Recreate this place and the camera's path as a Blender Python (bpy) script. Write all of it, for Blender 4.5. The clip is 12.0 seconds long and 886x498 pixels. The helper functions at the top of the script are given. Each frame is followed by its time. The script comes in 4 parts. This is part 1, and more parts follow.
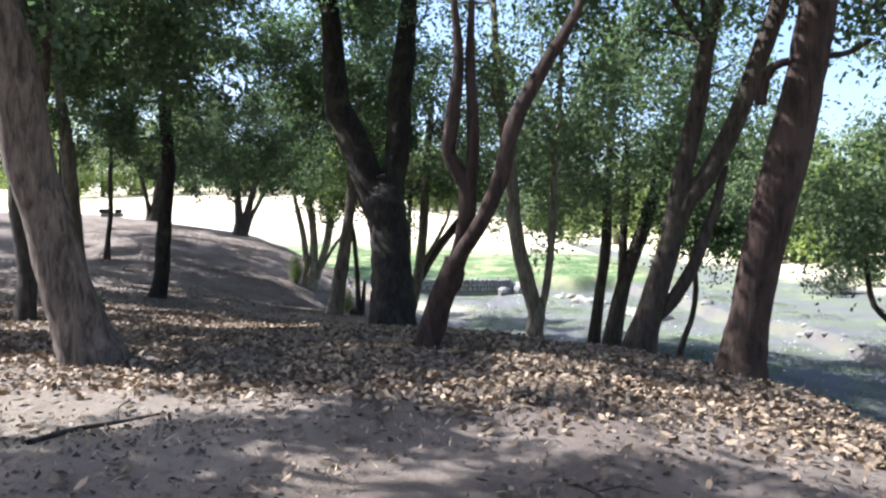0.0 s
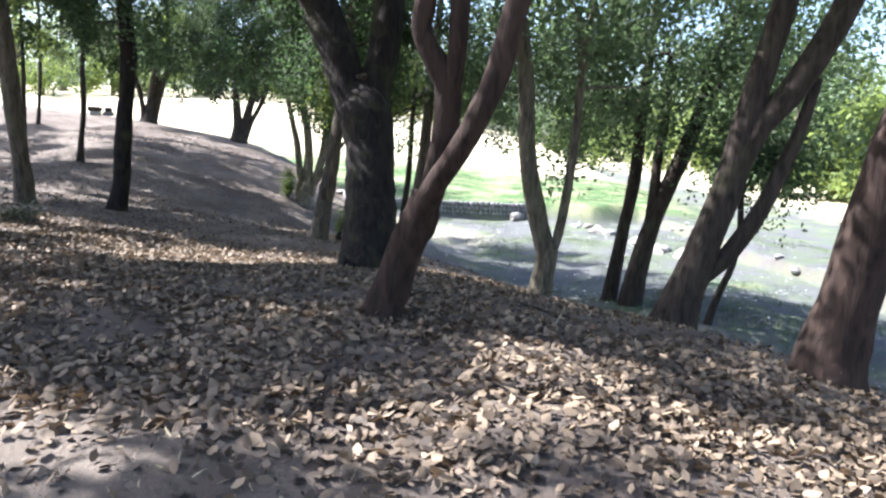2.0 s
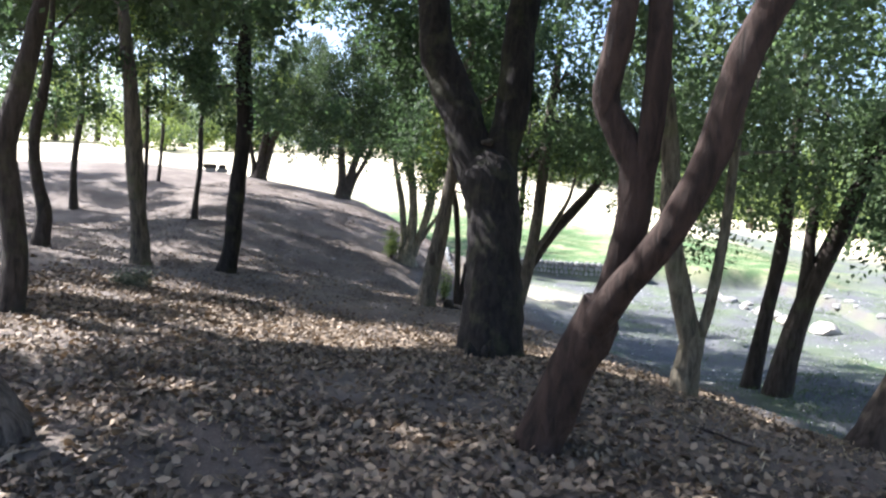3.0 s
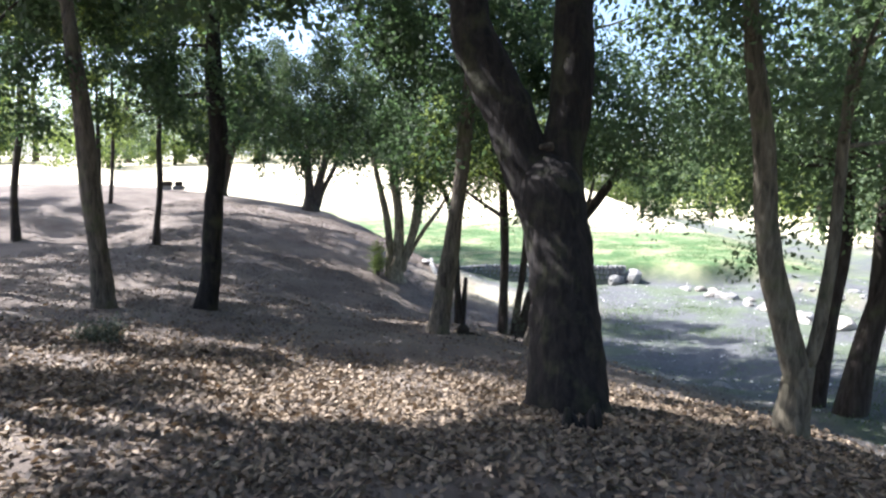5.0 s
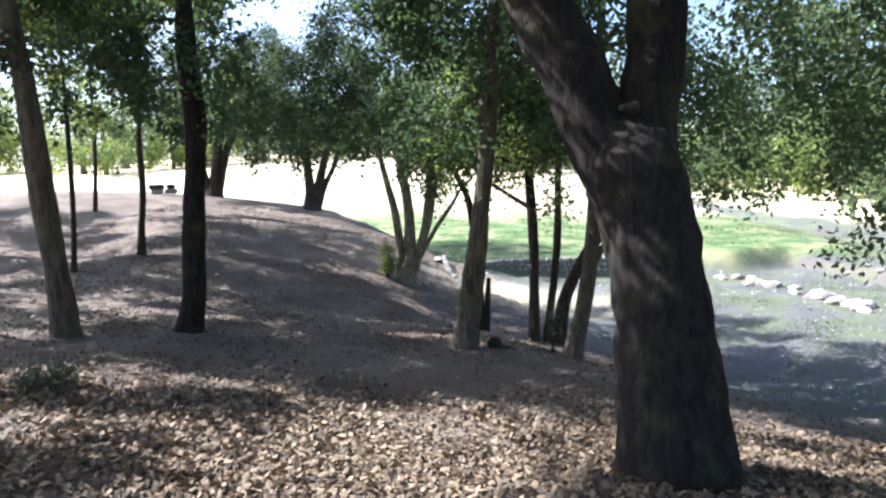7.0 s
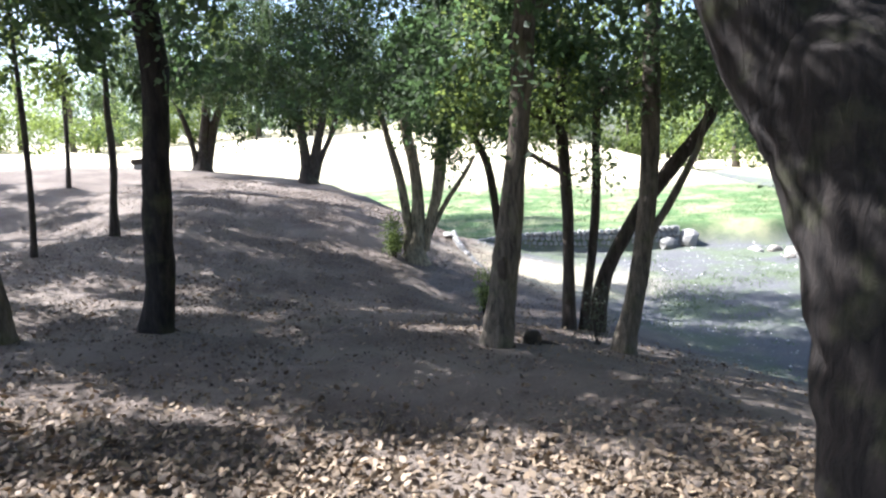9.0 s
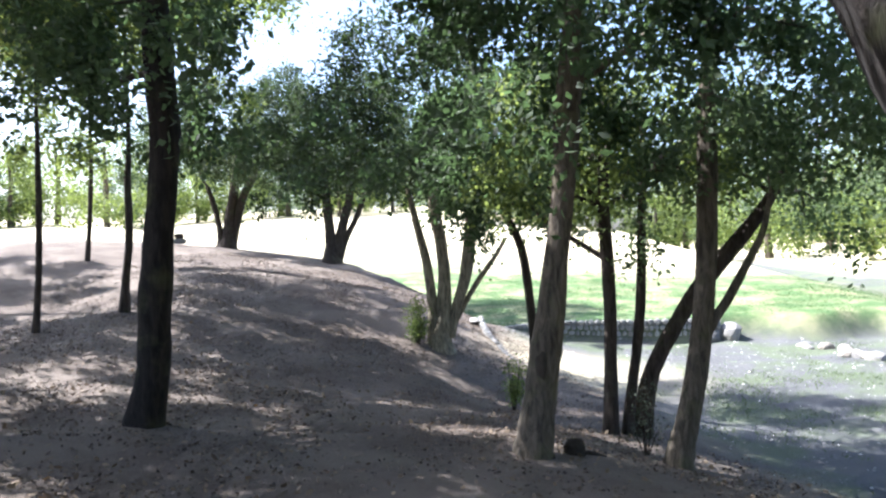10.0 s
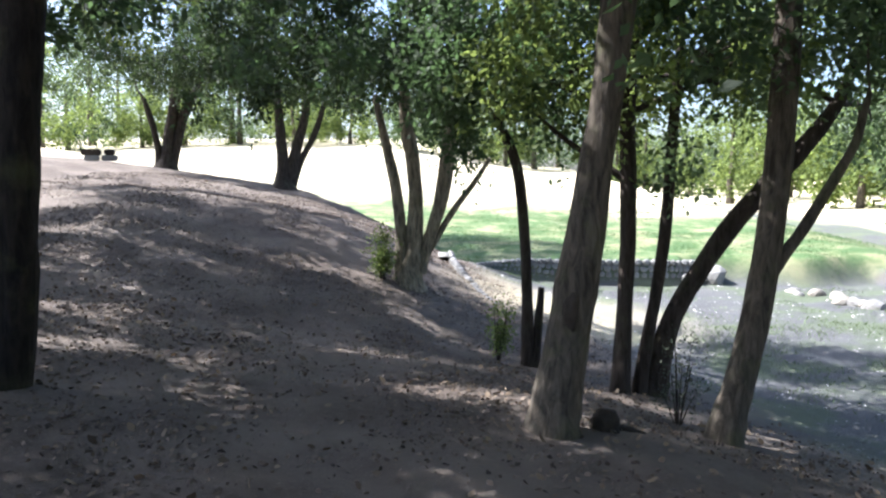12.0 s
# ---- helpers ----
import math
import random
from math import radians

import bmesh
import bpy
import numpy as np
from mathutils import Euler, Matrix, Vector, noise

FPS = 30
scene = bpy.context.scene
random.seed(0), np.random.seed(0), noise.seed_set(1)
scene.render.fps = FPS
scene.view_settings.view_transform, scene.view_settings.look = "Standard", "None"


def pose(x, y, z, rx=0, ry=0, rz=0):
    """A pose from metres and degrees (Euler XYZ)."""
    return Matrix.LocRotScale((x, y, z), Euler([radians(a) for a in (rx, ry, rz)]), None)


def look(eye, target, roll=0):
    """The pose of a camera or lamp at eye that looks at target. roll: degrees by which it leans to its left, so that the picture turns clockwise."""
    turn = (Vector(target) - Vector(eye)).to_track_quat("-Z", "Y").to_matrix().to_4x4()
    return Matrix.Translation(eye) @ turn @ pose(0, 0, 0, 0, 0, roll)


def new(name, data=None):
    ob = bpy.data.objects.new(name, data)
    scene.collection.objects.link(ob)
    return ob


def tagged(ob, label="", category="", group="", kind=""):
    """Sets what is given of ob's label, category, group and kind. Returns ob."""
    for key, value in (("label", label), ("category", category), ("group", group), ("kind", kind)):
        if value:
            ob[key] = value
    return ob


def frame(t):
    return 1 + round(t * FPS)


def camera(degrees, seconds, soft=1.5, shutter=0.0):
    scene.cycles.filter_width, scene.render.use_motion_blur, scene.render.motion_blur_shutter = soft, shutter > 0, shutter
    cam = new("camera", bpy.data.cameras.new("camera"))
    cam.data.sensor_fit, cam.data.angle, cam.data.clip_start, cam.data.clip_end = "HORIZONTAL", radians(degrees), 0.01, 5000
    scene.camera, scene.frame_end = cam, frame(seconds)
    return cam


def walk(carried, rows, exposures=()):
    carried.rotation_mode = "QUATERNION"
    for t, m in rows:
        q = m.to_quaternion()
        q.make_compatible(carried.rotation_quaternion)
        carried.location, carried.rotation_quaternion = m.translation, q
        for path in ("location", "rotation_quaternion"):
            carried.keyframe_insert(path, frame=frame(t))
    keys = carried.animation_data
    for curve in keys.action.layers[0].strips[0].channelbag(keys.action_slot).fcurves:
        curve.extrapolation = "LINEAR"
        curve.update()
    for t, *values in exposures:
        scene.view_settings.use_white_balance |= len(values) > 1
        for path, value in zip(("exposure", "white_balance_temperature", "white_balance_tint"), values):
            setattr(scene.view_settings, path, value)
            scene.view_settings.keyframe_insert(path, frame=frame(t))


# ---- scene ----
cam = camera(66.5, 12.0, soft=2.3)
PATH = [
    (0, (0.055, -0.056, 1.573), (0.037, 1.943, 1.497), -0.3),
    (0.5, (0.151, 0.502, 1.512), (0.431, 2.475, 1.337), -0.5),
    (1, (0.382, 1.035, 1.45), (0.782, 2.969, 1.135), 0.5),
    (1.5, (0.408, 1.559, 1.471), (0.582, 3.51, 1.066), 3.2),
    (2, (0.397, 2.168, 1.589), (0.336, 4.141, 1.268), 2.5),
    (2.5, (0.247, 2.6, 1.754), (-0.068, 4.572, 1.644), 2.7),
    (3, (-0.138, 3.079, 1.792), (-0.476, 5.041, 1.611), 2.8),
    (5, (-1.442, 4.611, 1.94), (-1.653, 6.592, 1.768), -0.1),
    (5.5, (-1.588, 5.049, 1.94), (-1.885, 7.024, 1.825), -1.3),
    (6, (-1.712, 5.492, 1.948), (-1.868, 7.477, 1.763), -2.2),
    (6.5, (-1.842, 6.002, 1.914), (-2.08, 7.979, 1.728), -2.4),
    (7, (-1.96, 6.541, 1.887), (-2.185, 8.519, 1.696), -2.5),
    (9, (-2.521, 8.554, 1.715), (-2.747, 10.523, 1.448), -3.5),
    (9.5, (-2.666, 9.109, 1.695), (-3.03, 11.069, 1.53), -2.8),
    (10, (-2.709, 9.519, 1.663), (-2.997, 11.499, 1.645), -2.0),
    (10.5, (-2.755, 10.107, 1.551), (-2.967, 12.093, 1.443), -1.5),
    (11, (-2.912, 10.583, 1.501), (-3.08, 12.567, 1.314), -0.5),
    (11.5, (-3.061, 11.104, 1.433), (-3.215, 13.09, 1.248), 0.4),
    (12, (-3.335, 11.66, 1.32), (-3.494, 13.643, 1.117), 0.0),
]

EXPOSURE = 2.3
walk(cam, [(t, look(eye, target, roll)) for t, eye, target, roll in PATH], exposures=[(t, EXPOSURE + step, 5600, 15) for t, step in ((0.0, -0.2), (1.0, 0.0), (2.0, 0.15), (3.0, 0.0), (5.0, -0.05), (7.0, -0.13), (9.0, 0.12), (9.7, 0.22), (10.5, -0.08), (12.0, -0.13))])

# ---------------------------------------------------------------- light
SUN_FROM = Vector((-0.64, 0.12, 0.75)).normalized()
world = bpy.data.worlds.new("sky")
scene.world = world
world.use_nodes = True
sky = world.node_tree.nodes.new("ShaderNodeTexSky")
sky.sky_type, sky.sun_disc = "NISHITA", False
sky.sun_elevation = math.asin(SUN_FROM.z)
sky.dust_density = 3.0
sky.sun_rotation = math.atan2(SUN_FROM.x, SUN_FROM.y)
world.node_tree.nodes["Background"].inputs["Strength"].default_value = 0.088
world.node_tree.links.new(sky.outputs[0], world.node_tree.nodes["Background"].inputs["Color"])
sun = new("sun", bpy.data.lights.new("sun", "SUN"))
sun.data.energy, sun.data.angle, sun.data.color = 5.0, radians(0.53), (1.0, 0.94, 0.84)
sun.matrix_world = look(SUN_FROM * 60, (0, 0, 0))


# ---------------------------------------------------------------- materials
def material(name, rough=0.9):
    m = bpy.data.materials.new(name)
    m.use_nodes = True
    nt = m.node_tree
    b = nt.nodes["Principled BSDF"]
    b.inputs["Roughness"].default_value = rough
    b.inputs["Specular IOR Level"].default_value = 0.25
    return m, nt, b


def node(nt, kind, **settings):
    n = nt.nodes.new(kind)
    for key, value in settings.items():
        if key in n.inputs:
            n.inputs[key].default_value = value
    return n


def noise_tex(nt, scale, detail=5.0, rough=0.6, stretch=None, warp=0.0):
    n = node(nt, "ShaderNodeTexNoise", Scale=scale, Detail=detail, Roughness=rough, Distortion=warp)
    co = nt.nodes.new("ShaderNodeTexCoord")
    if stretch:
        mp = nt.nodes.new("ShaderNodeMapping")
        mp.inputs["Scale"].default_value = stretch
        nt.links.new(co.outputs["Object"], mp.inputs["Vector"])
        nt.links.new(mp.outputs[0], n.inputs["Vector"])
    else:
        nt.links.new(co.outputs["Object"], n.inputs["Vector"])
    return n


def ramp(nt, source, stops):
    r = nt.nodes.new("ShaderNodeValToRGB")
    e = r.color_ramp.elements
    while len(e) < len(stops):
        e.new(0.5)
    for el, (at, col) in zip(e, stops):
        el.position, el.color = at, (*col, 1)
    nt.links.new(source, r.inputs[0])
    return r.outputs[0]


def mixed(nt, fac, a, b):
    m = nt.nodes.new("ShaderNodeMix")
    m.data_type = "RGBA"
    for value, at in ((fac, 0), (a, 6), (b, 7)):
        if isinstance(value, (int, float)):
            m.inputs[at].default_value = value
        elif isinstance(value, tuple):
            m.inputs[at].default_value = (*value, 1)
        else:
            nt.links.new(value, m.inputs[at])
    return m.outputs[2]


def relief(nt, b, height, strength, distance):
    n = node(nt, "ShaderNodeBump", Strength=strength, Distance=distance)
    nt.links.new(height, n.inputs["Height"])
    nt.links.new(n.outputs[0], b.inputs["Normal"])


def bark(name, dark, light, moss=0.0, patch=None):
    m, nt, b = material(name, 0.95)
    ridges = noise_tex(nt, 16, 6, 0.65, (1, 1, 0.22), 0.6)
    broad = noise_tex(nt, 2.2, 4)
    col = ramp(nt, ridges.outputs[0], [(0.34, dark), (0.66, light)])
    if patch:
        col = mixed(nt, ramp(nt, broad.outputs[0], [(0.5, (0, 0, 0)), (0.68, (0.8, 0.8, 0.8))]), col, patch)
    if moss:
        spots = noise_tex(nt, 3.4, 6)
        col = mixed(nt, ramp(nt, spots.outputs[0], [(0.52, (0, 0, 0)), (0.7, (moss, moss, moss))]), col, (0.10, 0.11, 0.045))
    nt.links.new(col, b.inputs["Base Color"])
    relief(nt, b, ridges.outputs[0], 0.9, 0.03)
    return m


# dark bark taken nearly to black: trunk shade is put into the colour
BARK_DARK = bark("shaded_dark_bark", (0.007, 0.006, 0.0055), (0.027, 0.022, 0.0185), 0.3)
BARK_BROWN = bark("brown_bark", (0.018, 0.014, 0.011), (0.064, 0.050, 0.039), 0.3)
BARK_GREY = bark("grey_bark", (0.034, 0.028, 0.021), (0.14, 0.117, 0.087), 0.5)
BARK_ROUGH = bark("rough_bark", (0.03, 0.023, 0.018), (0.16, 0.125, 0.095))
BARK_RED = bark("red_brown_bark", (0.013, 0.009, 0.0065), (0.049, 0.031, 0.023), 0.0, (0.058, 0.039, 0.030))
BARK_TAN = bark("tan_bark", (0.045, 0.038, 0.027), (0.175, 0.15, 0.105), 0.4)
# pale stems made paler still: sun on them is put into the colour
BARK_PALE = bark("sunlit_pale_bark", (0.07, 0.06, 0.042), (0.30, 0.26, 0.18), 0.4)


def leaf_material(name, dark, light, glow, share=0.4):
    m, nt, b = material(name, 0.68)
    geo = nt.nodes.new("ShaderNodeNewGeometry")
    col = ramp(nt, geo.outputs["Random Per Island"], [(0.0, dark), (0.75, light), (1.0, tuple(min(1, c * 1.5) for c in light))])
    nt.links.new(col, b.inputs["Base Color"])
    t = nt.nodes.new("ShaderNodeBsdfTranslucent")
    nt.links.new(ramp(nt, geo.outputs["Random Per Island"], [(0.0, tuple(c * 0.6 for c in glow)), (1.0, glow)]), t.inputs[0])
    mx = nt.nodes.new("ShaderNodeMixShader")
    mx.inputs[0].default_value = share
    nt.links.new(b.outputs[0], mx.inputs[1])
    nt.links.new(t.outputs[0], mx.inputs[2])
    nt.links.new(mx.outputs[0], nt.nodes["Material Output"].inputs[0])
    return m


LEAF = leaf_material("oak_leaf", (0.021, 0.031, 0.016), (0.052, 0.073, 0.035), (0.14, 0.23, 0.085), 0.36)
# darker copy of LEAF: the backlit crowns' shade is put into its colour
LEAF_DARK = leaf_material("shaded_leaf", (0.014, 0.022, 0.011), (0.036, 0.052, 0.025), (0.09, 0.14, 0.042), 0.3)
LEAF_DULL = leaf_material("dusty_leaf", (0.035, 0.042, 0.028), (0.085, 0.095, 0.062), (0.08, 0.10, 0.05), 0.15)
# lighter greens; on tree crowns they also carry sunlight in the colour
LEAF_OLIVE = leaf_material("sunlit_olive_leaf", (0.036, 0.050, 0.026), (0.086, 0.115, 0.058), (0.20, 0.29, 0.11), 0.40)
LEAF_PALE = leaf_material("sunny_leaf", (0.05, 0.075, 0.02), (0.12, 0.16, 0.05), (0.30, 0.38, 0.09), 0.4)
LEAF_DRY = leaf_material("fallen_leaf", (0.036, 0.027, 0.020), (0.212, 0.160, 0.106), (0.22, 0.14, 0.07), 0.14)
STRAW = leaf_material("straw", (0.20, 0.16, 0.09), (0.42, 0.35, 0.22), (0.3, 0.24, 0.12), 0.15)


# ---------------------------------------------------------------- plan of the ground
PLANE = (0.16, -0.507, -0.001, -1.569)
HILLS = [(-4, 22, 9, -1.131), (-20, 34, 9, 1.041), (2, 6, 6, 0.19), (-10, 26, 4, 0.623), (6, 16, 2.5, 0.545), (-2, 12, 2.5, -0.239), (-16, 22, 4, -0.59), (-20, 6, 9, -0.942), (0, 36, 6, -0.484), (4, 8, 2.5, 0.356), (-4, 22, 2.5, -0.397), (-4, 14, 4, -0.208)]


def smooth(a, b, v):
    u = np.clip((v - a) / (b - a), 0, 1)
    return u * u * (3 - 2 * u)


def bank_side(x, y):
    """Metres to the right of the line along which the bank drops into the gully."""
    return (x - 3.6) * 0.94 + (y - 7) * 0.346


def wall_line(x):
    """The y of the curved stone wall that holds up the lawn."""
    return 33.3 - 2.7 * np.clip((-2.0 - x) / 2.6, 0, 1.0) ** 2


def lawn_share(x, y):
    d = y - wall_line(x) + 0.5 * smooth(2.5, 5, x) * np.sin(x * 1.3)
    front = np.where(x < 2.5, smooth(-0.05, 0.12, d), smooth(-0.2, 1.0, d)) * smooth(-4.75, -4.6, x) * (1 - smooth(9.0, 15.0, x))
    rim = (x + 4.7) * 0.72 + (y - 30.5) * 0.69
    side = smooth(0.1, 1.3, rim) * (1 - smooth(-4.7, -4.6, x))
    return np.clip(front + side, 0, 1)


def bank_step(x, y):
    """The low bank on the far side of the gully."""
    line = 10.6 + 0.02 * (y - 16) - 0.12 * np.clip(y - 16, 0, 30) + 0.25 * np.sin(y * 0.7)
    return smooth(0, 0.35, x - line)


def height(x, y):
    x, y = np.asarray(x, float), np.asarray(y, float)
    xc, yc = np.clip(x, -25, 14), np.clip(y, -6, 42)
    z = PLANE[0] + PLANE[1] * xc / 10 + PLANE[2] * yc / 10 + PLANE[3] * smooth(-3.5, 4.5, bank_side(x, y))
    for cx, cy, r, k in HILLS:
        z = z + k * np.exp(-((x - cx) ** 2 + (y - cy) ** 2) / r ** 2)
    left = 1 - smooth(-22, 6, x)
    far = np.clip(y - 40, 0, 110)
    z = z + 0.45 * bank_step(x, y) * (1 - lawn_share(x, y)) + 0.05 * np.clip(x - 11, 0, 60) * smooth(10, 16, x)
    z = z + far * 0.085 * left
    lawn = -1.22 + 0.045 * np.clip(y - 33, 0, 110) + far * 0.055 * left
    k = lawn_share(x, y)
    return z * (1 - k) + lawn * k


def lattice(x, y, cell, seed):
    """Smooth uneven bumps between -1 and 1, about one to a cell."""
    table = np.random.default_rng(seed).uniform(-1, 1, (64, 64))
    u, v = np.asarray(x) / cell, np.asarray(y) / cell
    i, j = np.floor(u).astype(int), np.floor(v).astype(int)
    u, v = u - i, v - j
    u, v = u * u * (3 - 2 * u), v * v * (3 - 2 * v)
    at = lambda a, b: table[(i + a) % 64, (j + b) % 64]
    return (at(0, 0) * (1 - u) + at(1, 0) * u) * (1 - v) + (at(0, 1) * (1 - u) + at(1, 1) * u) * v


def ground_z(x, y):
    return float(height(x, y))


def mesh_object(name, verts, faces, mat, smooth_faces=False):
    me = bpy.data.meshes.new(name)
    verts, faces = np.asarray(verts, np.float32), np.asarray(faces, np.int32)
    me.vertices.add(len(verts))
    me.vertices.foreach_set("co", verts.ravel())
    n = faces.shape[1]
    me.loops.add(faces.size)
    me.loops.foreach_set("vertex_index", faces.ravel())
    me.polygons.add(len(faces))
    me.polygons.foreach_set("loop_start", np.arange(0, faces.size, n, dtype=np.int32))
    if smooth_faces:
        me.polygons.foreach_set("use_smooth", np.ones(len(faces), bool))
    me.materials.append(mat)
    me.update(calc_edges=True)
    return new(name, me)


def under(ob, parent, label=""):
    ob.parent = parent
    return tagged(ob, label) if label else ob


def part(name, bm, mat, parent, label=""):
    me = bpy.data.meshes.new(name)
    bm.to_mesh(me)
    bm.free()
    me.materials.append(mat)
    return under(new(name, me), parent, label)


# ---------------------------------------------------------------- ground
def ground_material():
    m, nt, b = material("ground", 0.95)
    at = {}
    for key in ("gully", "lawn", "dry"):
        at[key] = nt.nodes.new("ShaderNodeAttribute")
        at[key].attribute_name = key
    broad, fine, grit = noise_tex(nt, 0.7, 5), noise_tex(nt, 9, 8, 0.7), noise_tex(nt, 55, 6, 0.7)
    soil = mixed(nt, fine.outputs[0], (0.056, 0.044, 0.036), (0.158, 0.126, 0.101))
    soil = mixed(nt, ramp(nt, broad.outputs[0], [(0.42, (0, 0, 0)), (0.62, (0.75, 0.75, 0.75))]), soil, (0.182, 0.151, 0.123))
    soil = mixed(nt, ramp(nt, grit.outputs[0], [(0.55, (0, 0, 0)), (0.7, (0.6, 0.6, 0.6))]), soil, (0.28, 0.235, 0.18))
    gravel = mixed(nt, grit.outputs[0], (0.042, 0.043, 0.043), (0.145, 0.145, 0.141))
    gravel = mixed(nt, ramp(nt, broad.outputs[0], [(0.45, (0, 0, 0)), (0.6, (0.8, 0.8, 0.8))]), gravel, (0.095, 0.115, 0.066))
    grass = mixed(nt, fine.outputs[0], (0.045, 0.085, 0.03), (0.105, 0.165, 0.06))
    grass = mixed(nt, ramp(nt, broad.outputs[0], [(0.45, (0, 0, 0)), (0.62, (0.85, 0.85, 0.85))]), grass, (0.25, 0.25, 0.13))
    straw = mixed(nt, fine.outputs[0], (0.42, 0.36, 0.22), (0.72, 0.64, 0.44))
    col = mixed(nt, at["gully"].outputs["Fac"], soil, gravel)
    col = mixed(nt, at["lawn"].outputs["Fac"], col, grass)
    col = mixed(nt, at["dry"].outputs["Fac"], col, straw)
    nt.links.new(col, b.inputs["Base Color"])
    relief(nt, b, mixed(nt, 0.5, fine.outputs[0], grit.outputs[0]), 0.9, 0.06)
    return m


def axis(lo, hi, fine, far):
    """Even steps between lo and hi, then growing ones out to the horizon."""
    inner = list(np.arange(lo, hi, fine))
    step, a, b = fine, [], []
    p, q = lo, hi
    while p > -far or q < far:
        step *= 1.16
        p, q = p - step, q + step
        a.insert(0, p)
        b.append(q)
    return np.array(a + inner + b)


def build_ground():
    xs, ys = axis(-14, 13, 0.11, 1500), axis(-2, 36, 0.11, 1500)
    X, Y = np.meshgrid(xs, ys)
    Z = height(X, Y)
    near = (abs(X) < 30) & (Y > -20) & (Y < 60)
    for cell, size, seed in ((1.7, 0.05, 1), (0.7, 0.035, 2), (0.3, 0.022, 3)):
        Z = Z + near * size * lattice(X, Y, cell, seed)
    ny, nx = X.shape
    i = np.arange(ny * nx).reshape(ny, nx)
    faces = np.stack([i[:-1, :-1], i[:-1, 1:], i[1:, 1:], i[1:, :-1]], -1).reshape(-1, 4)
    ob = mesh_object("ground", np.stack([X, Y, Z], -1).reshape(-1, 3), faces, ground_material(), True)
    s = bank_side(X, Y)
    ragged = lattice(X, Y, 2.3, 7) + 0.6 * lattice(X, Y, 0.8, 8)
    lawn = lawn_share(X, Y) * (1 - smooth(44, 62, Y + ragged * 4 + 0.3 * X))
    lawn = np.maximum(lawn, 0.4 * smooth(11, 13, X) * (1 - smooth(16, 24, X)) * smooth(0.0, 0.6, ragged) * smooth(8, 14, Y))
    gully = smooth(0.6, 2.6, s + ragged * 0.5) * (1 - lawn_share(X, Y))
    dry = np.maximum(smooth(44, 60, Y + ragged * 4 + 0.3 * X) * lawn_share(X, Y), smooth(37, 42, Y + ragged) * (1 - lawn_share(X, Y)) * (1 - smooth(2, 8, X)))
    dry = np.maximum(dry, smooth(16.5, 20.0, X + ragged))
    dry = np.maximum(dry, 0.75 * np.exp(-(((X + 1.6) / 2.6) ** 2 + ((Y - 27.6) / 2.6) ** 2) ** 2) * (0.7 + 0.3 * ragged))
    step = bank_step(X, Y)
    gully = gully * (1 - 0.4 * smooth(0.02, 0.2, step) * (1 - smooth(0.9, 0.99, step)))
    lawn = np.maximum(lawn, np.exp(-((X - 7.9) / 1.3) ** 2 - ((Y - 20.2) / 1.0) ** 2) * np.clip(0.8 + 0.5 * ragged, 0, 1))
    dry = np.maximum(dry, smooth(24, 34, -X))
    # pale dusty soil near the start, lightened further to carry its strong sunlight
    dry = np.maximum(dry, np.clip(0.22 + 0.25 * ragged, 0, 1) * np.exp(-((X + 3.4) / 1.7) ** 2 - ((Y - 3.2) / 1.5) ** 2))
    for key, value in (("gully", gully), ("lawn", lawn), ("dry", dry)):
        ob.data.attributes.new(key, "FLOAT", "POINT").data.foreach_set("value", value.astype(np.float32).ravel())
    return tagged(ob, "bare brown woodland soil, gravel gully, green lawn and dry grass", "ground", kind="structure")


ground = build_ground()


# ---------------------------------------------------------------- trees
def tube(points, sides, rng, rough=0.06):
    """A bent, tapering, uneven stem through points of x, y, z, radius."""
    P = np.array(points, float)
    n = max(4, int(len(P) * 3))
    k = np.linspace(0, len(P) - 1, n)
    D = np.gradient(P, axis=0)
    out = []
    for v in k:
        i = min(int(v), len(P) - 2)
        u = v - i
        a, b = 2 * u ** 3 - 3 * u ** 2 + 1, u ** 3 - 2 * u ** 2 + u
        out.append(a * P[i] + b * D[i] + (1 - a) * P[i + 1] + (u ** 3 - u ** 2) * D[i + 1])
    C = np.array(out)
    along = np.gradient(C[:, :3], axis=0)
    along /= np.linalg.norm(along, axis=1)[:, None] + 1e-9
    right = np.cross(along, (0.13, 1, 0.07))
    right /= np.linalg.norm(right, axis=1)[:, None]
    up = np.cross(right, along)
    ang = np.linspace(0, math.tau, sides, endpoint=False)
    flutes = 1 + rough * (np.sin(3 * ang + rng.uniform(0, 6)) + 0.7 * np.sin(5 * ang + rng.uniform(0, 6)))[None] + rough * 0.8 * rng.standard_normal((n, sides))
    R = np.maximum(C[:, 3:4], 0.004) * flutes
    V = C[:, None, :3] + R[..., None] * (np.cos(ang)[None, :, None] * right[:, None] + np.sin(ang)[None, :, None] * up[:, None])
    i = np.arange(n * sides).reshape(n, sides)
    nxt = np.roll(i, -1, 1)
    F = np.stack([i[:-1], nxt[:-1], nxt[1:], i[1:]], -1).reshape(-1, 4)
    V = V.reshape(-1, 3)
    tip = i[-1]
    cap = np.stack([tip[0::2][:sides // 2], np.roll(tip, -1)[0::2][:sides // 2], np.roll(tip, -2)[0::2][:sides // 2], np.full(sides // 2, tip[0])], -1)
    return V, np.concatenate([F, cap[1:-1]]) if sides > 5 else F


